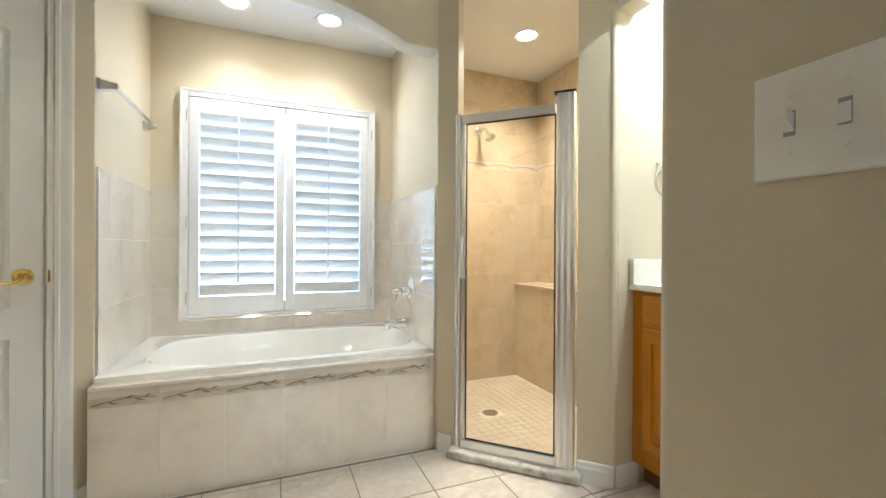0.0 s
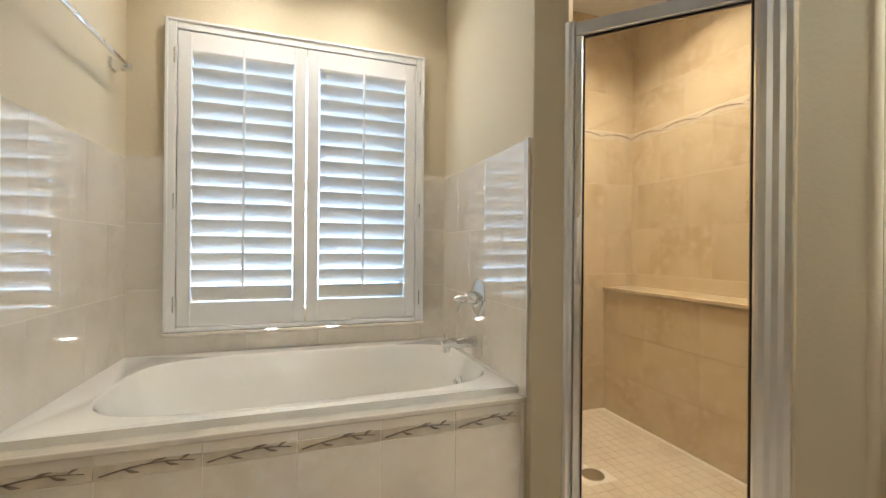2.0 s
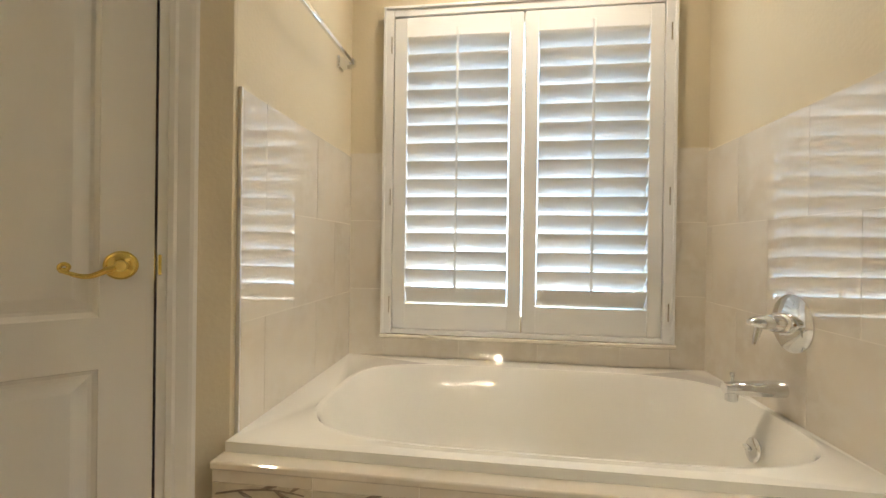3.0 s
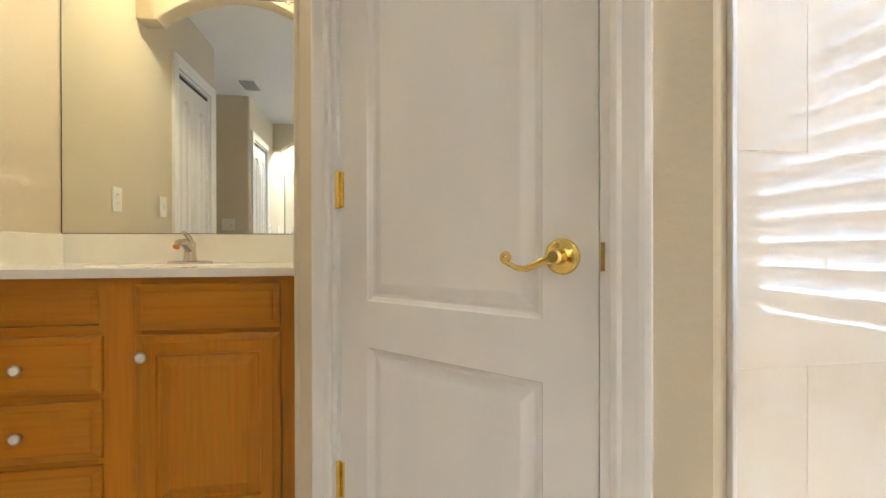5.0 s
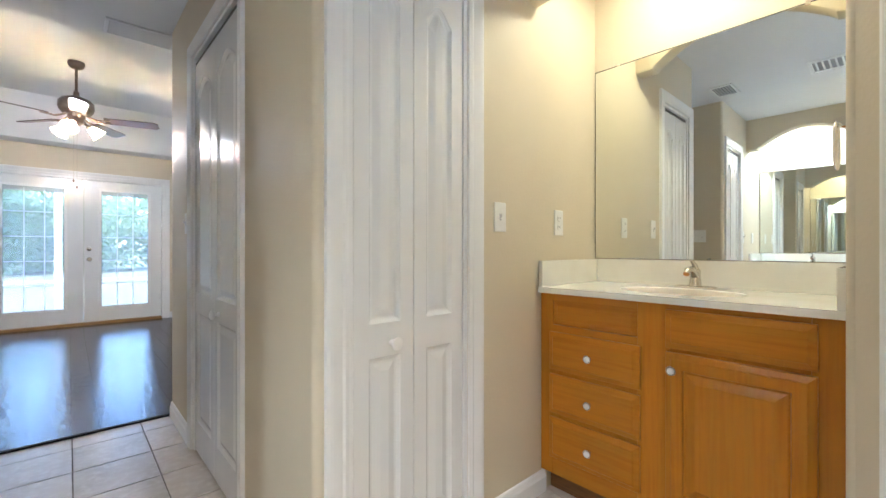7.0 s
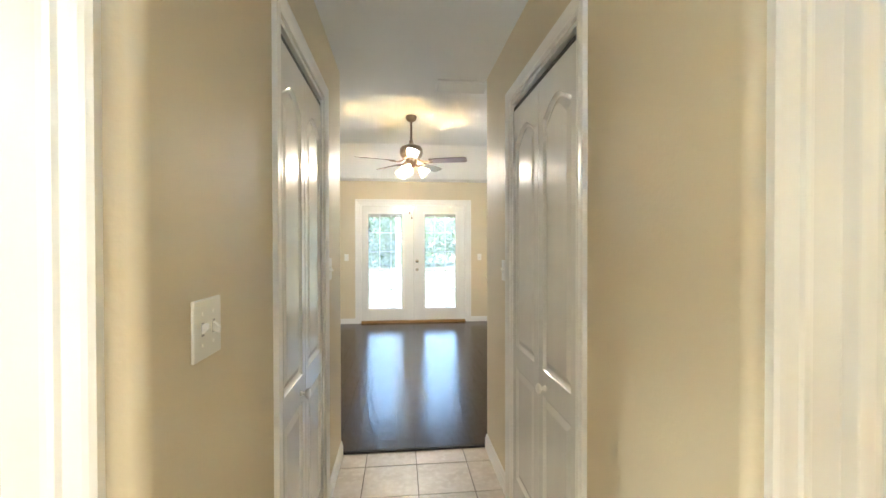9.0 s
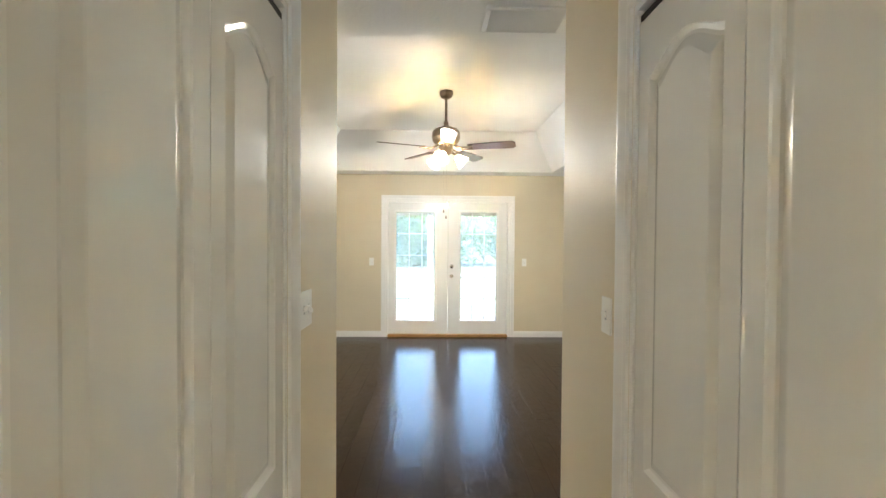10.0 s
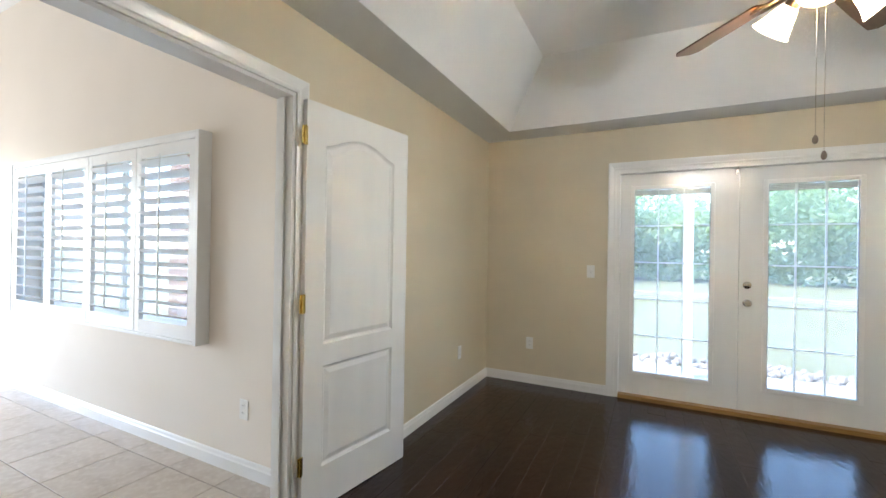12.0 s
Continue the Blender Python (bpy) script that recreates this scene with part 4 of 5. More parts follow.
    part("base_plate", rings([superloop(0, 0, 0.078, 0.026, 0.0, 3, 32), superloop(0, 0, 0.078, 0.026, 0.006, 3, 32), superloop(0, 0, 0.070, 0.020, 0.010, 3, 32)]), M_NICKEL, fx, smooth=True)
    part("body", lathe([(0.024, 0.008), (0.021, 0.03), (0.019, 0.06), (0.020, 0.075), (0.012, 0.084)], 24), M_NICKEL, fx, smooth=True)
    part("spout", tube([(0, -0.005, 0.052), (0, -0.05, 0.080), (0, -0.095, 0.078), (0, -0.112, 0.062)], [0.017, 0.014, 0.012, 0.012], 14), M_NICKEL, fx, smooth=True)
    part("lever", tube([(0, 0.0, 0.080), (0, -0.012, 0.098), (0, -0.055, 0.118)], [0.014, 0.010, 0.006], 12), M_NICKEL, fx, smooth=True)
    # mirror
    mr = thing("vanity_mirror", at, "large frameless mirror with clips above the vanity", "mirror", "vanity mirrors")
    part("mirror_glass", box(0.006, W - 0.012, -0.0070, -0.0035, 1.022, dim), M_MIRROR, mr, "silvered mirror glass")
    part("mirror_back", box(0.0030, W - 0.0085, -0.0062, -0.0005, 1.0200, dim + 0.0045), M_BLACK, mr, "dark mirror backing edge")
    for u in (0.13, 0.86):
        part("clip", box(u * W - 0.008, u * W + 0.008, -0.0105, -0.0005, dim - 0.006, dim + 0.008, 0.001), M_CHROME, mr, "small chrome clip")
    return v


VW = AW - HN
vanity(pose(MW, HN, 0, 0, 0, 90), VW, False, "honey oak vanity with three drawers and one door", 1.978, 0.490, 0.517)
vanity(pose(ME, AN, 0, 0, 0, -90), AN - HNE, True, "honey oak vanity with one door and three drawers", 1.958, 0.520, 0.500)

# towel rings on the alcove end walls


def towel_ring(at):
    t = thing("towel_ring", at, "chrome towel ring on a square bracket", "towel ring", "towel rings")
    part("bracket", box(-0.024, 0.024, -0.012, 0.0, -0.024, 0.024, 0.004), M_CHROME, t)
    part("arm", rings([[(sx * 0.016, -0.011, sz * 0.016) for sx, sz in ((-1, -1), (1, -1), (1, 1), (-1, 1))], [(sx * 0.010, -0.041, sz * 0.010) for sx, sz in ((-1, -1), (1, -1), (1, 1), (-1, 1))]]), M_CHROME, t)
    ring = [(0.064 * math.sin(a), -0.034, -0.068 + 0.068 * math.cos(a)) for a in (2 * math.pi * i / 40 for i in range(41))]
    part("ring", tube(ring, 0.0048, 10), M_CHROME, t, smooth=True)


towel_ring(pose(1.555, AN, 1.440))
towel_ring(pose(-1.735, AW, 1.440))

# ---------------------------------------------------------------- shower
SX0, SX1, SY0, SY1 = 0.750, 1.930, 1.440, 2.870
sh_n = wall("wall_shower_north", (SX1, SY1), (SX0, SY1), -0.05, CZ + 0.01, 0.05, "tan tiled shower wall", mat=M_WGROUT)
sh_e = wall("wall_shower_east", (SX1, SY0), (SX1, SY1), -0.05, CZ + 0.01, 0.05, "tan tiled shower wall", mat=M_WGROUT)
sh_w = wall("wall_shower_west", (SX0, SY1), (SX0, 2.03), -0.05, CZ + 0.01, 0.004, "tan tiled shower wall", mat=M_WGROUT)
sh_s = wall("wall_shower_south", (1.36, SY0), (SX1, SY0), -0.05, CZ + 0.01, 0.004, "tan tiled shower wall", mat=M_WGROUT)
pan = thing("shower_pan", pose(0, 0, 0), "cream shower floor with a round drain", "shower floor")
bm = bmesh.new()
pl = [(SX0 + 0.001, 1.98), (1.27, 1.455), (SX1 - 0.001, SY0 + 0.001), (SX1 - 0.001, SY1 - 0.001), (SX0 + 0.001, SY1 - 0.001)]
part("floor", rings([[(x, y, 0.0) for x, y in pl], [(x, y, 0.030) for x, y in pl]]), M_WGROUT, pan, "cream shower floor bed")
mosaic, mp = bmesh.new(), 0.052
for i in range(int((SX1 - SX0) / mp)):
    for k in range(int((SY1 - SY0) / mp)):
        x, y = SX0 + 0.012 + i * mp, SY0 + 0.012 + k * mp
        if x + y > 2.76 and x + mp < 1.715 and math.hypot(x + mp / 2 - 1.147, y + mp / 2 - 2.245) > 0.075:
            box(x, x + mp - 0.003, y, y + mp - 0.003, 0.0295, 0.0318, bm=mosaic)
tagged(part("mosaic_tiles", mosaic, M_MOSAIC, pan), kind="stuff")
part("drain", lathe([(0.048, 0.030), (0.048, 0.0345), (0.040, 0.0350), (0.001, 0.0345)], 28), M_NICKEL, pan, "round metal drain", smooth=True, at=pose(1.147, 2.245, 0))
bench = thing("shower_bench", pose(0, 0, 0), "tan tiled ledge along the shower wall", "shower bench")
part("ledge_core", box(1.722, SX1 - 0.001, SY0 + 0.010, SY1 - 0.010, 0.031, 0.762), M_WGROUT, bench)
part("ledge_top", box(1.700, SX1 - 0.001, SY0 + 0.012, SY1 - 0.012, 0.763, 0.785, 0.005, 2), M_STILE, bench, "stone ledge top")
curb = thing("shower_curb", pose((0.752 + 1.172) / 2, (1.908 + 1.488) / 2, 0, 0, 0, -45), "grey veined marble curb under the shower door", "shower curb")
part("sill", box(-0.325, 0.325, -0.055, 0.050, 0.0, 0.045, 0.014, 3), material("veined_marble_curb", (0.55, 0.51, 0.44), 0.2, blotch=(0.30, 0.27, 0.22), blotch_scale=16, grain=(0.7, 0.67, 0.6), grain_scale=22), curb)

# shower door: local x runs from the tub end to the vanity end, -y into the room
SD = pose(0.752, 1.908, 0.047, 0, 0, -45)
L = 0.594
sd = thing("shower_door", SD, "framed glass shower door in brushed aluminium, closed", "shower door")
fluted = lambda x0, x1, n, d: [(x0, 0.022), (x0, -d * 0.6)] + [(x0 + (x1 - x0) * (i + 0.5) / (2 * n), -d - (0.0035 if i % 2 else 0.0)) for i in range(2 * n)] + [(x1, -d * 0.6), (x1, 0.022)]
for nm, a, b, n, h in (("hinge_jamb", 0.002, 0.034, 2, 1.695), ("fluted_post", L - 0.088, L - 0.004, 3, 1.735)):
    pr = fluted(a, b, n, 0.012)
    part(nm, rings([[(x, y, 0.0) for x, y in pr], [(x, y, h) for x, y in pr]]), M_ALU, sd, "fluted brushed aluminium post")
gx0, gx1 = 0.036, L - 0.092
part("top_rail", box(gx0, gx1, -0.014, 0.014, 1.645, 1.690, 0.003), M_ALU, sd)
part("bottom_rail", box(gx0, gx1, -0.014, 0.014, 0.004, 0.045, 0.003), M_ALU, sd)
part("bottom_track", box(0.036, L - 0.09, -0.020, 0.020, -0.001, 0.0035), M_ALU, sd)
part("door_stile", box(gx0, gx0 + 0.022, -0.013, 0.013, 0.046, 1.644, 0.003), M_ALU, sd)
part("door_gasket", box(gx1 - 0.006, gx1 - 0.001, -0.008, 0.008, 0.046, 1.644), M_BLACK, sd, "black seal strip")
part("top_gasket", box(gx0 + 0.0225, gx1 - 0.0065, -0.006, 0.006, 1.638, 1.644), M_BLACK, sd, "black seal strip")
part("side_gasket", box(gx0 + 0.0225, gx0 + 0.0275, -0.006, 0.006, 0.052, 1.637), M_BLACK, sd, "black seal strip")
part("bottom_gasket", box(gx0 + 0.0225, gx1 - 0.0065, -0.006, 0.006, 0.046, 0.0515), M_BLACK, sd, "black seal strip")
g = part("pane", box(gx0 + 0.028, gx1 - 0.007, -0.0025, 0.0025, 0.052, 1.637), M_SHGLASS, sd, "clear glass pane")
g.visible_shadow = False
part("post_cap", box(L - 0.10, L - 0.003, -0.022, 0.024, 1.736, 1.742), M_BLACK, sd, "black plastic post cap")
part("pull", tube([(0.048, -0.014, 0.86), (0.048, -0.040, 0.87), (0.048, -0.040, 1.06), (0.048, -0.014, 1.07)], 0.008, 10), M_ALU, sd, "aluminium pull handle", smooth=True)

shd = thing("showerhead", pose(1.372, SY1 - 0.007, 1.985, 0, 0, -82), "chrome shower head on a bent arm", "shower head")
part("flange", lathe([(0.030, 0), (0.029, 0.006), (0.014, 0.012)], 24), M_CHROME, shd, smooth=True, at=pose(0, 0, 0, 0, 90, 0))
part("arm", tube([(0, 0, 0), (0.05, 0, 0.004), (0.09, 0, -0.012), (0.115, 0, -0.04)], 0.010, 12), M_CHROME, shd, smooth=True)
part("head", lathe([(0.012, 0.01), (0.016, -0.012), (0.036, -0.045), (0.040, -0.06), (0.030, -0.064)], 24), M_CHROME, shd, smooth=True, at=pose(0.120, 0, -0.045, 0, -35, 0))

# ---------------------------------------------------------------- ceiling fan
FAN = pose(-0.12, -4.00, 0)
fan = thing("ceiling_fan", FAN, "five-blade bronze ceiling fan with lit glass shades", "ceiling fan")
part("canopy", lathe([(0.066, 2.930), (0.068, 2.905), (0.055, 2.875), (0.030, 2.860), (0.016, 2.855)], 32), M_BRONZE, fan, smooth=True)
part("downrod", rings([circle(0.012, 2.858, 16), circle(0.012, 2.600, 16)]), M_BRONZE, fan, smooth=True)
part("rod_collar", lathe([(0.014, 2.640), (0.022, 2.632), (0.024, 2.600), (0.040, 2.585)], 24), M_BRONZE, fan, smooth=True)
part("motor_housing", lathe([(0.020, 2.590), (0.060, 2.578), (0.118, 2.555), (0.140, 2.525), (0.142, 2.470), (0.136, 2.462), (0.136, 2.448), (0.112, 2.415), (0.070, 2.402)], 40), M_BRONZE, fan, "aged bronze motor housing", smooth=True)
part("switch_cup", lathe([(0.070, 2.404), (0.072, 2.375), (0.060, 2.350), (0.058, 2.322), (0.034, 2.305), (0.012, 2.295)], 32), M_BRONZE, fan, smooth=True)
blade_me = None
for k in range(5):
    at = pose(0, 0, 2.368, 0, 0, 91 + 72 * k)
    if blade_me is None:
        out = [(0.225, -0.050), (0.232, -0.056), (0.45, -0.066), (0.64, -0.071), (0.655, -0.069), (0.685, -0.044), (0.685, 0.044), (0.655, 0.069), (0.64, 0.071), (0.45, 0.066), (0.232, 0.056), (0.225, 0.050)]
        blade_me = mesh_of(rings([[(x, y, -0.004) for x, y in out], [(x, y, 0.004) for x, y in out]]), "blade", M_FANWOOD)
    bl = new("blade", blade_me)
    bl.parent = fan
    bl.matrix_basis = at @ pose(0, 0, 0.005, -13, 0, 0)
    tagged(bl, "dark walnut fan blade")
    bm = tube([(0.085, 0, 0.030), (0.13, 0.014, 0.004), (0.165, 0.022, -0.010), (0.20, 0.022, -0.008), (0.27, 0.026, -0.008)], [0.011, 0.009, 0.009, 0.009, 0.006], 10)
    tube([(0.085, 0, 0.030), (0.13, -0.014, 0.004), (0.165, -0.022, -0.010), (0.20, -0.022, -0.008), (0.27, -0.026, -0.008)], [0.011, 0.009, 0.009, 0.009, 0.006], 10, bm)
    part("blade_iron", bm, M_BRONZE, bl, "bronze scroll bracket", smooth=True, at=pose(0, 0, -0.004))
for k in range(3):
    a = 73 + 120 * k
    arm = part("lamp_arm", tube([(0.03, 0, 2.330), (0.070, 0, 2.326), (0.098, 0, 2.308)], 0.010, 10), M_BRONZE, fan, smooth=True, at=pose(0, 0, 0, 0, 0, a))
    tip = pose(0.098, 0, 2.306, 0, -50, 0)
    part("socket", lathe([(0.020, 0.012), (0.026, 0.004), (0.027, -0.014), (0.020, -0.016)], 20), M_BRONZE, arm, smooth=True, at=tip)
    bm = lathe([(0.024, -0.012), (0.032, -0.020), (0.043, -0.046), (0.053, -0.078), (0.068, -0.108), (0.074, -0.116), (0.071, -0.115), (0.064, -0.106), (0.049, -0.077), (0.039, -0.046), (0.028, -0.022)], 28, cap0=False, cap1=False)
    part("glass_shade", bm, M_SHADE, arm, "lit frosted bell glass shade", smooth=True, at=tip)
    part("bulb", lathe([(0.012, -0.016), (0.020, -0.034), (0.022, -0.044), (0.014, -0.056), (0.002, -0.060)], 18), M_BULB, arm, "glowing bulb", smooth=True, at=tip)
    lamp = bpy.data.lights.new("fan_bulb", "POINT")
    lamp.energy, lamp.color, lamp.shadow_soft_size = 2.8, (1.0, 0.94, 0.85), 0.055
    new("fan_bulb", lamp).matrix_world = FAN @ pose(0, 0, 0, 0, 0, a) @ tip @ pose(0, 0, -0.088)
for x, z in ((0.02, 1.75), (-0.005, 1.69)):
    ch = part("pull_chain", tube([(x, 0.01, 2.30), (x, 0.01, z)], 0.0009, 6), M_NICKEL, fan, "thin beaded pull chain")
    part("chain_fob", lathe([(0.004, z + 0.012), (0.009, z), (0.009, z - 0.012), (0.004, z - 0.020)], 14), M_BRONZE, ch, smooth=True, at=pose(x, 0.01, 0))

# ---------------------------------------------------------------- switches and outlets


def plate(at, gangs, kind, label=""):
    """Wall plate; local x to the viewer's right, -y into the room, centre at the origin."""
    w = 0.070 + 0.046 * (gangs - 1)
    t = thing("switch_plate" if kind == "switch" else "outlet", at, label or ("white wall plate with toggle switches" if kind == "switch" else "white duplex outlet on the wall"), "light switch" if kind == "switch" else "outlet", "wall plates")
    part("plate", box(-w / 2, w / 2, -0.006, 0.0, -0.058, 0.058, 0.0025, 2), M_PLATE, t)
    for g in range(gangs):
        x = (g - (gangs - 1) / 2) * 0.046
        if kind == "switch":
            part("slot", box(x - 0.0055, x + 0.0055, -0.0064, -0.0058, -0.013, 0.013), M_VENTG, t, "grey toggle slot")
            up = 1 if g % 2 == 0 else -1
            part("toggle", rings([[(x + sx * 0.0045, -0.005, sz * 0.010) for sx, sz in ((-1, -1), (1, -1), (1, 1), (-1, 1))], [(x + sx * 0.0038, -0.019, up * 0.009 + sz * 0.005) for sx, sz in ((-1, -1), (1, -1), (1, 1), (-1, 1))]]), M_PLATE, t, "toggle")
            for z in (-0.030, 0.030):
                part("screw", lathe([(0.0035, 0.0056), (0.003, 0.0072)], 10), M_PLATE, t, at=pose(x, 0, z) @ FRONT)
        else:
            for z in (-0.020, 0.020):
                so = part("socket", rings([superloop(x, 0, 0.0155, 0.014, 0.0061, 3, 20), superloop(x, 0, 0.0150, 0.0135, 0.0076, 3, 20)]), M_PLATE, t, at=pose(0, 0, z) @ FRONT)
                part("slots", box(x - 0.007, x - 0.005, -0.0080, -0.0074, z - 0.002, z + 0.007, bm=box(x + 0.005, x + 0.007, -0.0080, -0.0074, z - 0.002, z + 0.006)), M_SLOT, t, "dark socket slots")
    return t


plate(pose(HE, 0.2145, 1.193, 0, 0, -90), 2, "switch", "white two-gang toggle switch plate on the hall wall")
plate(pose(HE, -1.200, 1.225, 0, 0, -90), 2, "switch")
plate(pose(HW, -1.175, 1.212, 0, 0, 90), 1, "switch")
plate(pose(-1.325, HN, 1.195, 0, 0, 180), 1, "switch")
plate(pose(-1.745, HN, 1.190, 0, 0, 180), 1, "outlet")
plate(pose(1.145, HNE, 1.195, 0, 0, 180), 1, "switch")
plate(pose(1.565, HNE, 1.190, 0, 0, 180), 1, "outlet")
plate(pose(0.93, BS, 1.14, 0, 0, 180), 1, "switch")
plate(pose(-1.375, BS, 1.14, 0, 0, 180), 1, "switch")
plate(pose(1.50, BS, 0.405, 0, 0, 180), 1, "outlet")
plate(pose(BE, -5.42, 0.40, 0, 0, -90), 1, "outlet")
plate(pose(2.52, -3.65, 0.38, 0, 0, 180), 1, "outlet")

# ---------------------------------------------------------------- ceiling grilles


def grille(at, w, h, n, label, dark):
    t = thing("ceiling_vent", at, label, "ceiling vent", "ceiling vents")
    part("backing", box(0.02, w - 0.02, 0.02, h - 0.02, -0.003, -0.001), M_BLACK if dark else M_VENTG, t)
    for b in ((0, w, 0, 0.022), (0, w, h - 0.022, h), (0, 0.022, 0.0225, h - 0.0225), (w - 0.022, w, 0.0225, h - 0.0225)):
        part("frame", box(*b, -0.012, -0.0005, 0.003), M_VENTW, t)
    for k in range(n):
        y = 0.026 + (h - 0.052) * (k + 0.5) / n
        part("slat", box(0.0225, w - 0.0225, -0.006, 0.006, -0.0008, 0.0008), M_VENTG if dark else M_VENTW, t, at=pose(0, y, -0.007, 38, 0, 0))
    return t


grille(pose(-0.60, -1.88, CZ), 0.375, 0.225, 8, "white louvered ceiling return grille at the hall end", False)
grille(pose(-0.04, 0.40, CZ), 0.29, 0.18, 6, "white ceiling register with dark louvers", True)
grille(pose(-0.06, 1.05, CZ), 0.27, 0.27, 6, "white square exhaust fan grille in the ceiling", False)

# ---------------------------------------------------------------- baseboards
for a, b in (((HE + 0.02, HNE), (0.46, HNE)), ((1.10, HNE), (1.40, HNE)), ((-1.63, HN), (-1.225, HN)),
             ((1.42, AN), (1.30, AN)), ((1.292, 1.378), (1.184, 1.486)), ((0.745, 1.925), (0.690, 1.980)),
             ((-0.808, 2.077), (-0.846, 2.039)), ((-1.408, 1.482), (-1.464, 1.426)),
             ((HW, HN - 0.02), (HW, -0.15)), ((HW, -1.095), (HW, HS + 0.02)), ((HE, HS + 0.02), (HE, -1.115)), ((HE, -0.215), (HE, HNE - 0.02)),
             ((HW - 0.02, HS), (BW, HS)), ((BW, HS), (BW, BS)), ((BW, BS), (FX0 - 0.072, BS)), ((FX1 + 0.072, BS), (BE, BS)),
             ((BE, BS), (BE, -3.54)), ((BE, -1.91), (BE, HS)), ((BE, HS), (HE + 0.02, HS)),
             ((2.07, -3.65), (8.0, -3.65)), ((2.07, 0.5), (2.07, -1.98))):
    baseboard(a, b)

# ---------------------------------------------------------------- outside
solid("ground", box(-400, 400, -400, 400, -0.60, -0.14), M_GRASS, "sunlit lawn reaching the horizon", "lawn", kind="structure")
solid("patio", box(-2.6, 1.9, -7.72, -6.27, -0.139, -0.03), M_CONC, "pale concrete patio outside the french doors", "patio", kind="structure")
solid("kerb", box(-80, 80, -18.4, -18.2, -0.139, -0.02), M_CONC, "pale concrete kerb behind the lawn", "kerb", kind="structure")
pp = thing("patio_post", pose(0.057, -7.30, -0.03), "slim white aluminium patio post on the concrete slab", "patio post")
part("shaft", box(-0.045, 0.045, -0.045, 0.045, 0.012, 2.85, 0.004), M_TRIM, pp)
part("foot", box(-0.065, 0.065, -0.065, 0.065, 0.0, 0.012, 0.002), M_TRIM, pp)
part("beam", box(-2.6, 2.0, -0.05, 0.05, 2.852, 3.0, 0.004), M_TRIM, pp, "white aluminium beam")
rng = random.Random(4)


def clump(bm, c, r, n, size):
    """Many small bent leaves scattered through a ball."""
    for _ in range(n):
        d = Vector((rng.gauss(0, 1), rng.gauss(0, 1), rng.gauss(0, 0.8))).normalized() * r * rng.random() ** 0.45
        p = c + d
        u = Vector((rng.gauss(0, 1), rng.gauss(0, 1), rng.gauss(0, 1))).normalized()
        v = u.cross(Vector((rng.gauss(0, 1), rng.gauss(0, 1), rng.gauss(0, 1)))).normalized()
        s = size * rng.uniform(0.6, 1.4)
        q = [bm.verts.new(p + s * w) for w in (-u, -0.2 * u + 0.45 * v, u, -0.2 * u - 0.45 * v)]
        bm.faces.new(q)


def tree(x, y, h, spread, leaf=0.16, n=70):
    t = thing("tree", pose(x, y, -0.15), "leafy green tree beyond the lawn", "tree", "trees behind the house")
    pts = [(0, 0, 0), (rng.uniform(-.1, .1), rng.uniform(-.1, .1), h * 0.25), (rng.uniform(-.2, .2), rng.uniform(-.2, .2), h * 0.5), (rng.uniform(-.3, .3), rng.uniform(-.3, .3), h * 0.8)]
    bm = tube(pts, [0.04 * h * 0.5, 0.03 * h * 0.5, 0.02 * h * 0.5, 0.005 * h], 9)
    tips = []
    for k in range(7):
        a, z = rng.uniform(0, 6.28), h * rng.uniform(0.3, 0.65)
        e = (spread * 0.7 * math.cos(a), spread * 0.7 * math.sin(a), z + h * rng.uniform(0.08, 0.3))
        tube([(0, 0, z), (e[0] * 0.5, e[1] * 0.5, z + (e[2] - z) * 0.6), e], [0.010 * h, 0.006 * h, 0.002 * h], 6, bm)
        tips.append(Vector(e))
    part("trunk", bm, M_BARK, t, "grey-brown trunk and limbs", smooth=True)
    cb = bmesh.new()
    for k in range(26):
        c = rng.choice(tips) + Vector((rng.gauss(0, spread * 0.3), rng.gauss(0, spread * 0.3), rng.gauss(0, h * 0.12)))
        clump(cb, c, spread * rng.uniform(0.2, 0.38), n, leaf)
    part("crown", cb, M_LEAF, t, "ragged crown of small leaves")
    return t


for x, y, h, s in ((-11, -26, 6.5, 3.0), (4.6, -25.6, 6.0, 2.4), (14, -26, 6.5, 3.0)):
    tree(x, y, h, s, 0.24, 60)
for x, y, h, s in ((-5.2, -3.2, 4.6, 1.6), (-6.0, -5.4, 5.0, 1.8), (-5.6, -1.2, 5.0, 1.7)):
    tree(x, y, h, s, 0.11, 90)
for x, y, h, s in ((-2.5, 11, 6, 2.4), (2.2, 12.5, 6.5, 2.6)):
    tree(x, y, h, s, 0.18, 60)


def hedge(x0, x1, y, h, d, label):
    bm = bmesh.new()
    n = int((x1 - x0) / 0.35)
    for k in range(n):
        x = x0 + (x1 - x0) * (k + 0.5) / n
        clump(bm, Vector((x, y + rng.uniform(-0.1, 0.1), h * 0.45 + rng.uniform(-0.1, 0.1) - 0.1)), h * 0.55, 60, 0.07)
    tagged(solid("hedge", bm, M_LEAF, label, "hedge"), kind="stuff")


wb = bmesh.new()
for k in range(1300):
    x = rng.uniform(-42, 40)
    clump(wb, Vector((x, -28.5 + rng.uniform(-2.5, 2.5) - abs(x) * 0.05, rng.uniform(0.2, 4.6))), rng.uniform(0.8, 1.5), 110, 0.17)
tagged(solid("woods", wb, M_LEAF, "dense sunlit green woods behind the lawn", "woods"), kind="stuff")
sb = bmesh.new()
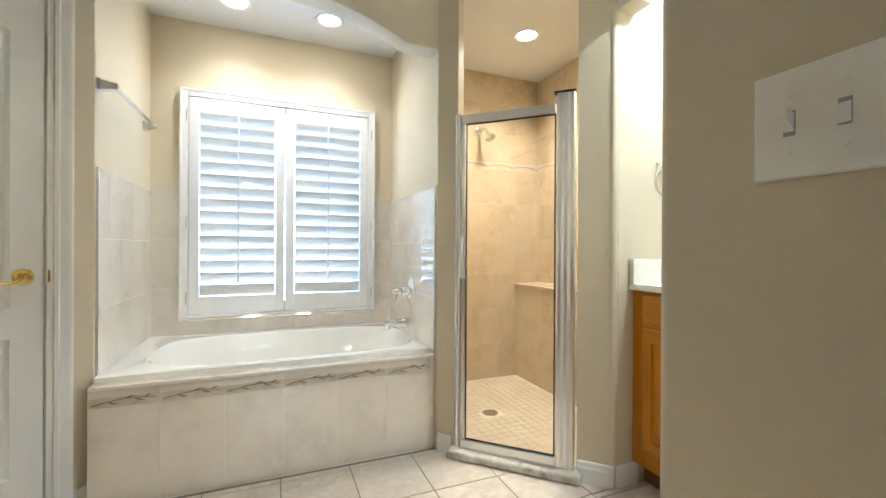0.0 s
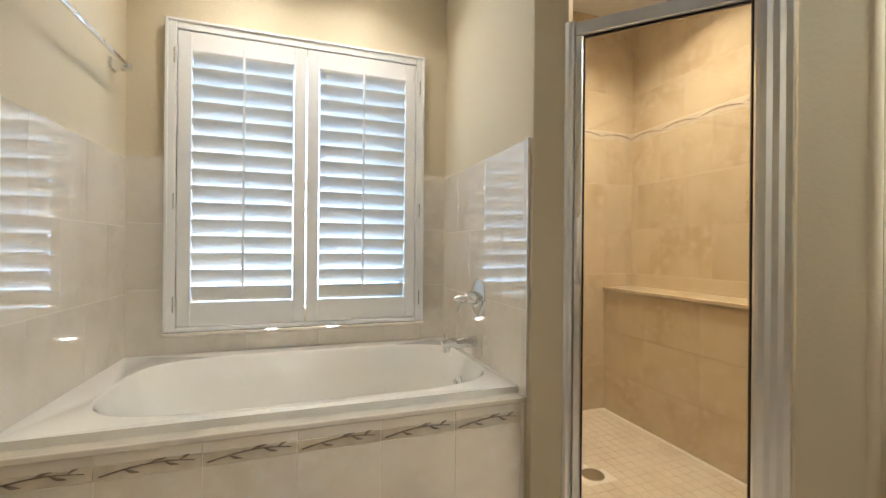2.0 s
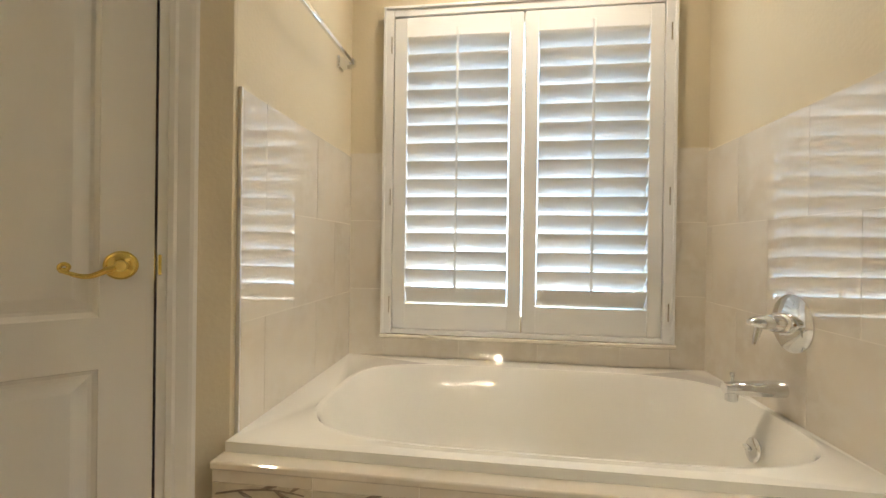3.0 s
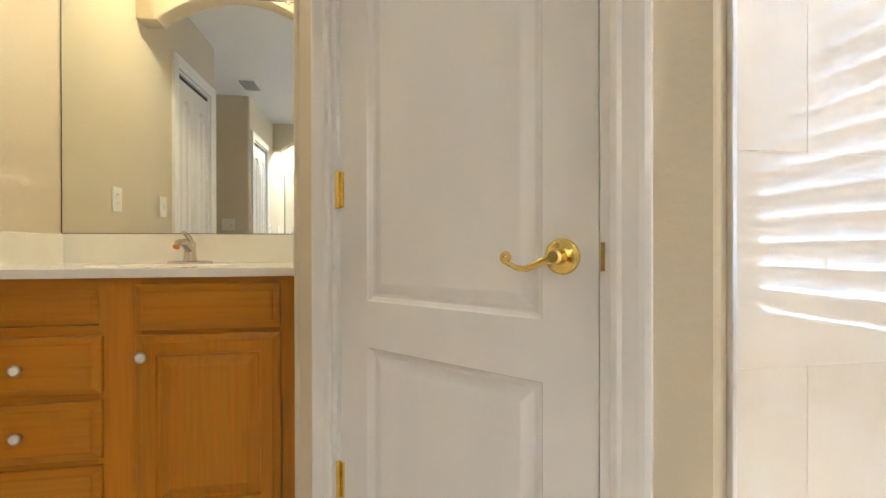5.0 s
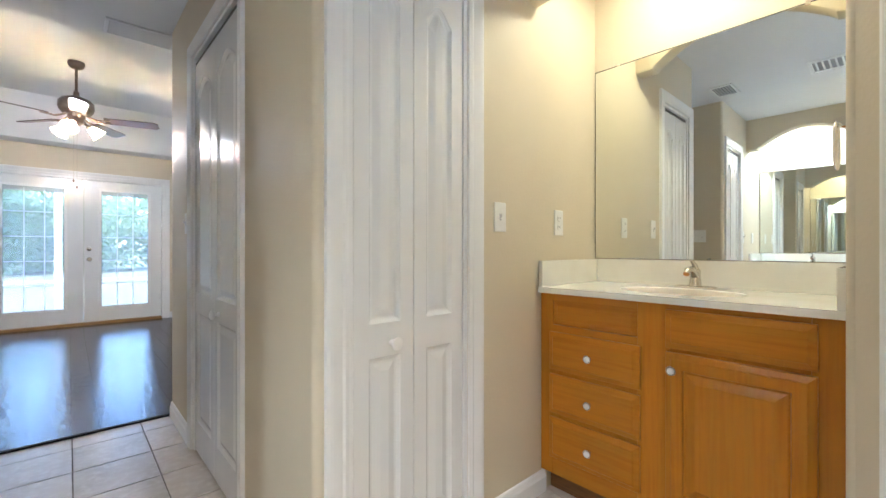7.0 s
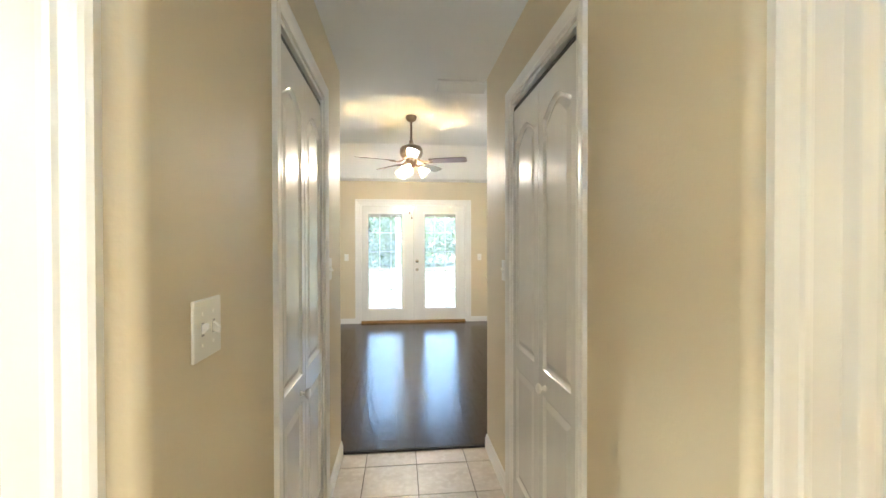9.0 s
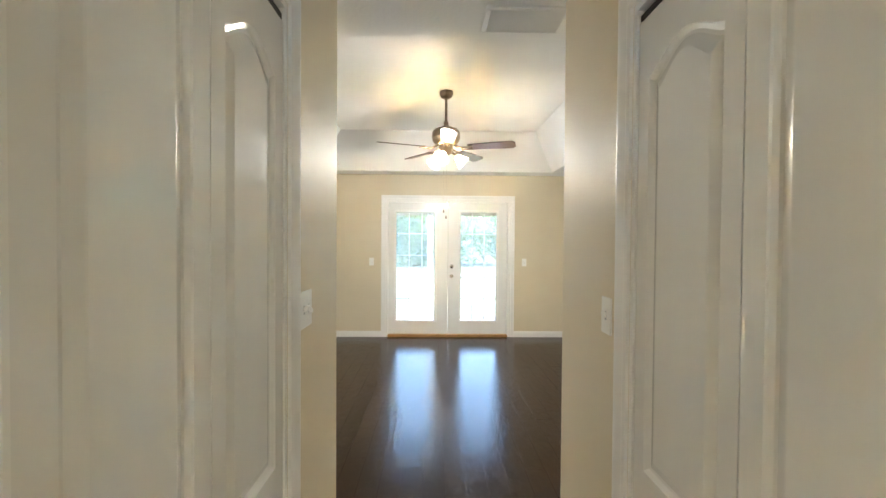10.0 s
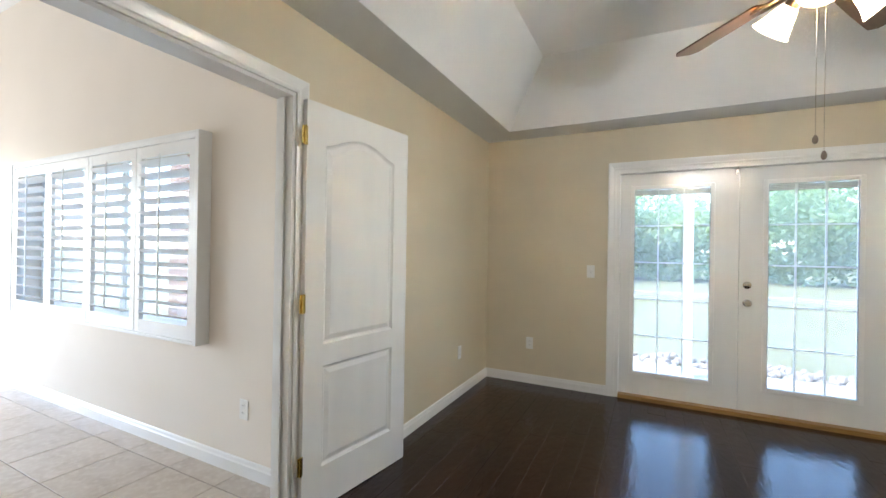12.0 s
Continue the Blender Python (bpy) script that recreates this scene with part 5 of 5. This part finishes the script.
for k in range(150):
    clump(sb, Vector((-5.6 + rng.uniform(-0.7, 0.7), rng.uniform(-10, 1), rng.uniform(0.3, 3.6))), rng.uniform(0.4, 0.75), 80, 0.085)
tagged(solid("shrubs", sb, M_LEAF, "tall leafy shrubs close outside the transom window", "shrubs"), kind="stuff")
hedge(-3, 3, 5.2, 0.8, 0.6, "low green shrubs outside the bath window")
rb = bmesh.new()
for k in range(520):
    x, y, r = rng.uniform(-2.6, 2.4), rng.uniform(-8.55, -7.75), rng.uniform(0.03, 0.075)
    m = pose(x, y, -0.13 + r * 0.5, rng.uniform(0, 90), rng.uniform(0, 90), rng.uniform(0, 90)) @ Matrix.Diagonal((r, r * rng.uniform(0.6, 1), r * rng.uniform(0.5, 0.8), 1))
    bmesh.ops.create_icosphere(rb, subdivisions=1, radius=1, matrix=m)
tagged(solid("landscape_rock", rb, M_ROCK, "bed of pale landscape rock beside the patio", "rock bed"), kind="stuff")

# brick column outside the living room window
col = thing("brick_column", pose(5.35, -5.45, -0.14), "brown brick porch column", "brick column")
part("core", box(0.01, 0.39, 0.01, 0.39, 0, 3.0), M_GROUT, col)
bk = None
for row in range(38):
    for i in range(2):
        for face in range(3):
            if bk is None:
                bk = mesh_of(box(0, 0.19, 0, 0.09, 0, 0.057, 0.002), "brick", M_BRICK)
            b = new("brick", bk)
            b.parent = col
            o = i * 0.2 + (0.0 if row % 2 else 0.0)
            b.matrix_basis = (pose(o, 0.305, row * 0.068 + 0.005), pose(0.095, o, row * 0.068 + 0.005, 0, 0, 90), pose(0.395, o, row * 0.068 + 0.005, 0, 0, 90))[face]

# ---------------------------------------------------------------- floors, piece by piece
P, X0, Y0 = 0.312, -0.078, -1.155
fb = solid("floor", box(-2.2, 2.02, HS, 2.93, -0.06, -0.005), M_GROUT, "beige ceramic tile floor with dark grout in bath and hall", "floor", kind="structure")
tiles = {}


def lay_tile(parent, x0, x1, y0, y1, mat, z0=-0.0045, z1=0.0, gap=0.0025):
    w, d = round(x1 - x0, 3), round(y1 - y0, 3)
    if w < 0.02 or d < 0.02:
        return
    key = (w, d, mat.name)
    if key not in tiles:
        tiles[key] = mesh_of(box(gap, w - gap, gap, d - gap, z0, z1, 0.0012), "tile", mat)
    t = new("tile", tiles[key])
    t.parent = parent
    t.matrix_basis = pose(x0, y0, 0)


def lay(parent, x0, x1, y0, y1, px, py, ox, oy, mat):
    i0, i1 = math.floor((x0 - ox) / px), math.ceil((x1 - ox) / px)
    k0, k1 = math.floor((y0 - oy) / py), math.ceil((y1 - oy) / py)
    for i in range(i0, i1):
        for k in range(k0, k1):
            lay_tile(parent, max(x0, ox + i * px), min(x1, ox + (i + 1) * px), max(y0, oy + k * py), min(y1, oy + (k + 1) * py), mat)


lay(fb, HW - 0.05, HE + 0.05, HS, HN - 0.04, P, P, X0, Y0, M_FTILE)
lay(fb, MW, ME, HN - 0.04, AN, P, P, X0, Y0, M_FTILE)
lay(fb, -1.46, 1.30, AN, 2.0, P, P, X0, Y0, M_FTILE)
fv = solid("floor_living", box(1.99, 8.0, -3.65, 0.5, -0.06, -0.005), M_GROUT, "pale ceramic tile floor in the living room", "floor", kind="structure")
lay(fv, 1.99, 6.6, -3.65, -0.6, 0.43, 0.43, 2.13, -3.50, M_FTILE)
lay(fv, 6.6, 8.0, -3.65, -0.6, 1.29, 1.29, 6.6, -3.65, M_FTILE)

fw = solid("floor_bedroom", box(BW, 1.989, BS - 0.02, HS - 0.001, -0.06, -0.004), M_UNDER, "glossy dark hand-scraped plank floor", "floor", kind="structure")
PW = 0.128
boards, x, r = {}, BW, random.Random(11)
while x < BE + 0.02:
    w = min(PW, BE + 0.029 - x)
    y = HS - 0.001 + r.uniform(0.1, 1.1)
    while y > BS:
        ln = 1.22
        y1, y0 = min(y, HS - 0.002), max(y - ln, BS - 0.02)
        if y1 - y0 > 0.02:
            key = (round(w, 3), round(y1 - y0, 2))
            if key not in boards:
                boards[key] = mesh_of(box(0.0004, key[0] - 0.0004, 0.0005, y1 - y0 - 0.0005, -0.004, 0.006, 0.0007), "plank", M_BOARD)
            b = new("plank", boards[key])
            b.parent = fw
            b.matrix_basis = pose(x, y0, 0)
        y -= ln
    x += PW
solid("transition_strip", box(HW - 0.05, HE + 0.05, HS - 0.012, HS + 0.014, 0.0005, 0.011, 0.004, 2), M_UNDER, "dark transition strip between tile and plank floor", "transition strip", kind="structure")

# wall tiles: on a wall's own frame, x along it, +y into the room
wt = {}


def wall_tiles(w, s0, s1, z0, z1, px, pz, mat, hole=None, os=None, half=False):
    os = s0 if os is None else os
    rows = max(1, round((z1 - z0) / pz))
    for k in range(rows):
        a0, a1 = z0 + k * (z1 - z0) / rows, z0 + (k + 1) * (z1 - z0) / rows
        off = os - (px / 2 if half and k % 2 else 0)
        for i in range(math.floor((s0 - off) / px), math.ceil((s1 - off) / px)):
            b0, b1 = max(s0, off + i * px), min(s1, off + (i + 1) * px)
            cells = [(b0, b1, a0, a1)]
            if hole and b1 > hole[0] and b0 < hole[1] and a1 > hole[2] and a0 < hole[3]:
                cells = [(b0, min(b1, hole[0]), a0, a1), (max(b0, hole[1]), b1, a0, a1), (max(b0, hole[0]), min(b1, hole[1]), a0, min(a1, hole[2])), (max(b0, hole[0]), min(b1, hole[1]), max(a0, hole[3]), a1)]
            for c0, c1, d0, d1 in cells:
                ww, hh = round(c1 - c0, 3), round(d1 - d0, 3)
                if ww < 0.012 or hh < 0.012:
                    continue
                key = (ww, hh, mat.name)
                if key not in wt:
                    wt[key] = mesh_of(box(0.0006, ww - 0.0006, 0.0, 0.007, 0.0006, hh - 0.0006), "tile", mat)
                t = new("tile", wt[key])
                t.parent = w
                t.matrix_basis = pose(c0, 0.0002, d0)


def grout_bed(w, s0, s1, z0, z1):
    part("grout_bed", box(s0, s1, 0.0001, 0.0064, z0, z1), M_WGROUT, w, "cream grout between the tiles")


for w, b in ((w_tub_n, (0.0, TE - 0.546, 0.515, 1.406)), (w_tub_n, (TE + 0.636, TE - TW, 0.515, 1.406)), (w_tub_n, (TE - 0.545, TE + 0.635, 0.515, 0.629)),
             (w_tub_e, (0.016, TN - TY - R, 0.50, 1.389)), (w_tub_w, (0.0, TN - 2.078 - R - 0.016, 0.50, 1.389)),
             (sh_n, (0, SX1 - SX0, 0.03, CZ)), (sh_e, (0, SY1 - SY0, 0.03, CZ)), (sh_w, (0, SY1 - 2.03, 0.03, CZ)), (sh_s, (0, SX1 - 1.36, 0.03, CZ))):
    grout_bed(w, *b)
HOLE = (TE - 0.545, TE + 0.635, 0.63, 2.1)
wall_tiles(w_tub_n, 0.0, TE - TW, 0.515, 1.407, 0.33, 0.297, M_WTILE, HOLE)
wall_tiles(w_tub_e, 0.015, TN - TY - R, 0.50, 1.390, 0.33, 0.297, M_WTILE, None, 0.04, True)
wall_tiles(w_tub_w, 0.0, TN - 2.078 - R - 0.015, 0.50, 1.390, 0.33, 0.297, M_WTILE, None, 0.02, True)
for w, s in ((w_tub_e, 0.012), (w_tub_w, TN - 2.078 - R - 0.012)):
    part("edge_trim", box(s - 0.004, s + 0.004, 0.0, 0.010, 0.50, 1.393, 0.001), M_ALU, w, "thin metal tile edge trim")
for w, ln in ((sh_n, SX1 - SX0), (sh_e, SY1 - SY0), (sh_w, SY1 - 2.03), (sh_s, SX1 - 1.36)):
    wall_tiles(w, 0.0, ln, 0.03, 1.695, 0.33, 0.278, M_STILE, None, 0.05, True)
    wall_tiles(w, 0.0, ln, 1.745, CZ, 0.33, 0.25, M_STILE, None, 0.05, True)
    n = max(1, round(ln / 0.25))
    for i in range(n):
        li = part("listello_tile", box(i * ln / n + 0.001, (i + 1) * ln / n - 0.001, 0.0002, 0.008, 1.697, 1.743, 0.001), M_LIST, w, "listello tile with vine relief")
        x0, x1 = i * ln / n + 0.01, (i + 1) * ln / n - 0.01
        part("vine", tube([(x0 + (x1 - x0) * u, 0.0085, 1.712 + 0.018 * math.sin(u * 2.9)) for u in (k / 10 for k in range(11))], [0.0020, 0.0024, 0.0042, 0.0018, 0.0036, 0.0018, 0.0042, 0.0018, 0.0024, 0.0038, 0.0012], 6), M_VINE, li, "grey-brown vine relief")
bx = wall("shower_bench_face", (1.722, SY0 + 0.011), (1.722, SY1 - 0.011), 0.032, 0.761, 0.02, "tiled face of the shower ledge", mat=M_WGROUT)
bx.parent = bench
wall_tiles(bx, 0.0, SY1 - SY0 - 0.022, 0.033, 0.760, 0.33, 0.243, M_STILE, None, 0.1)
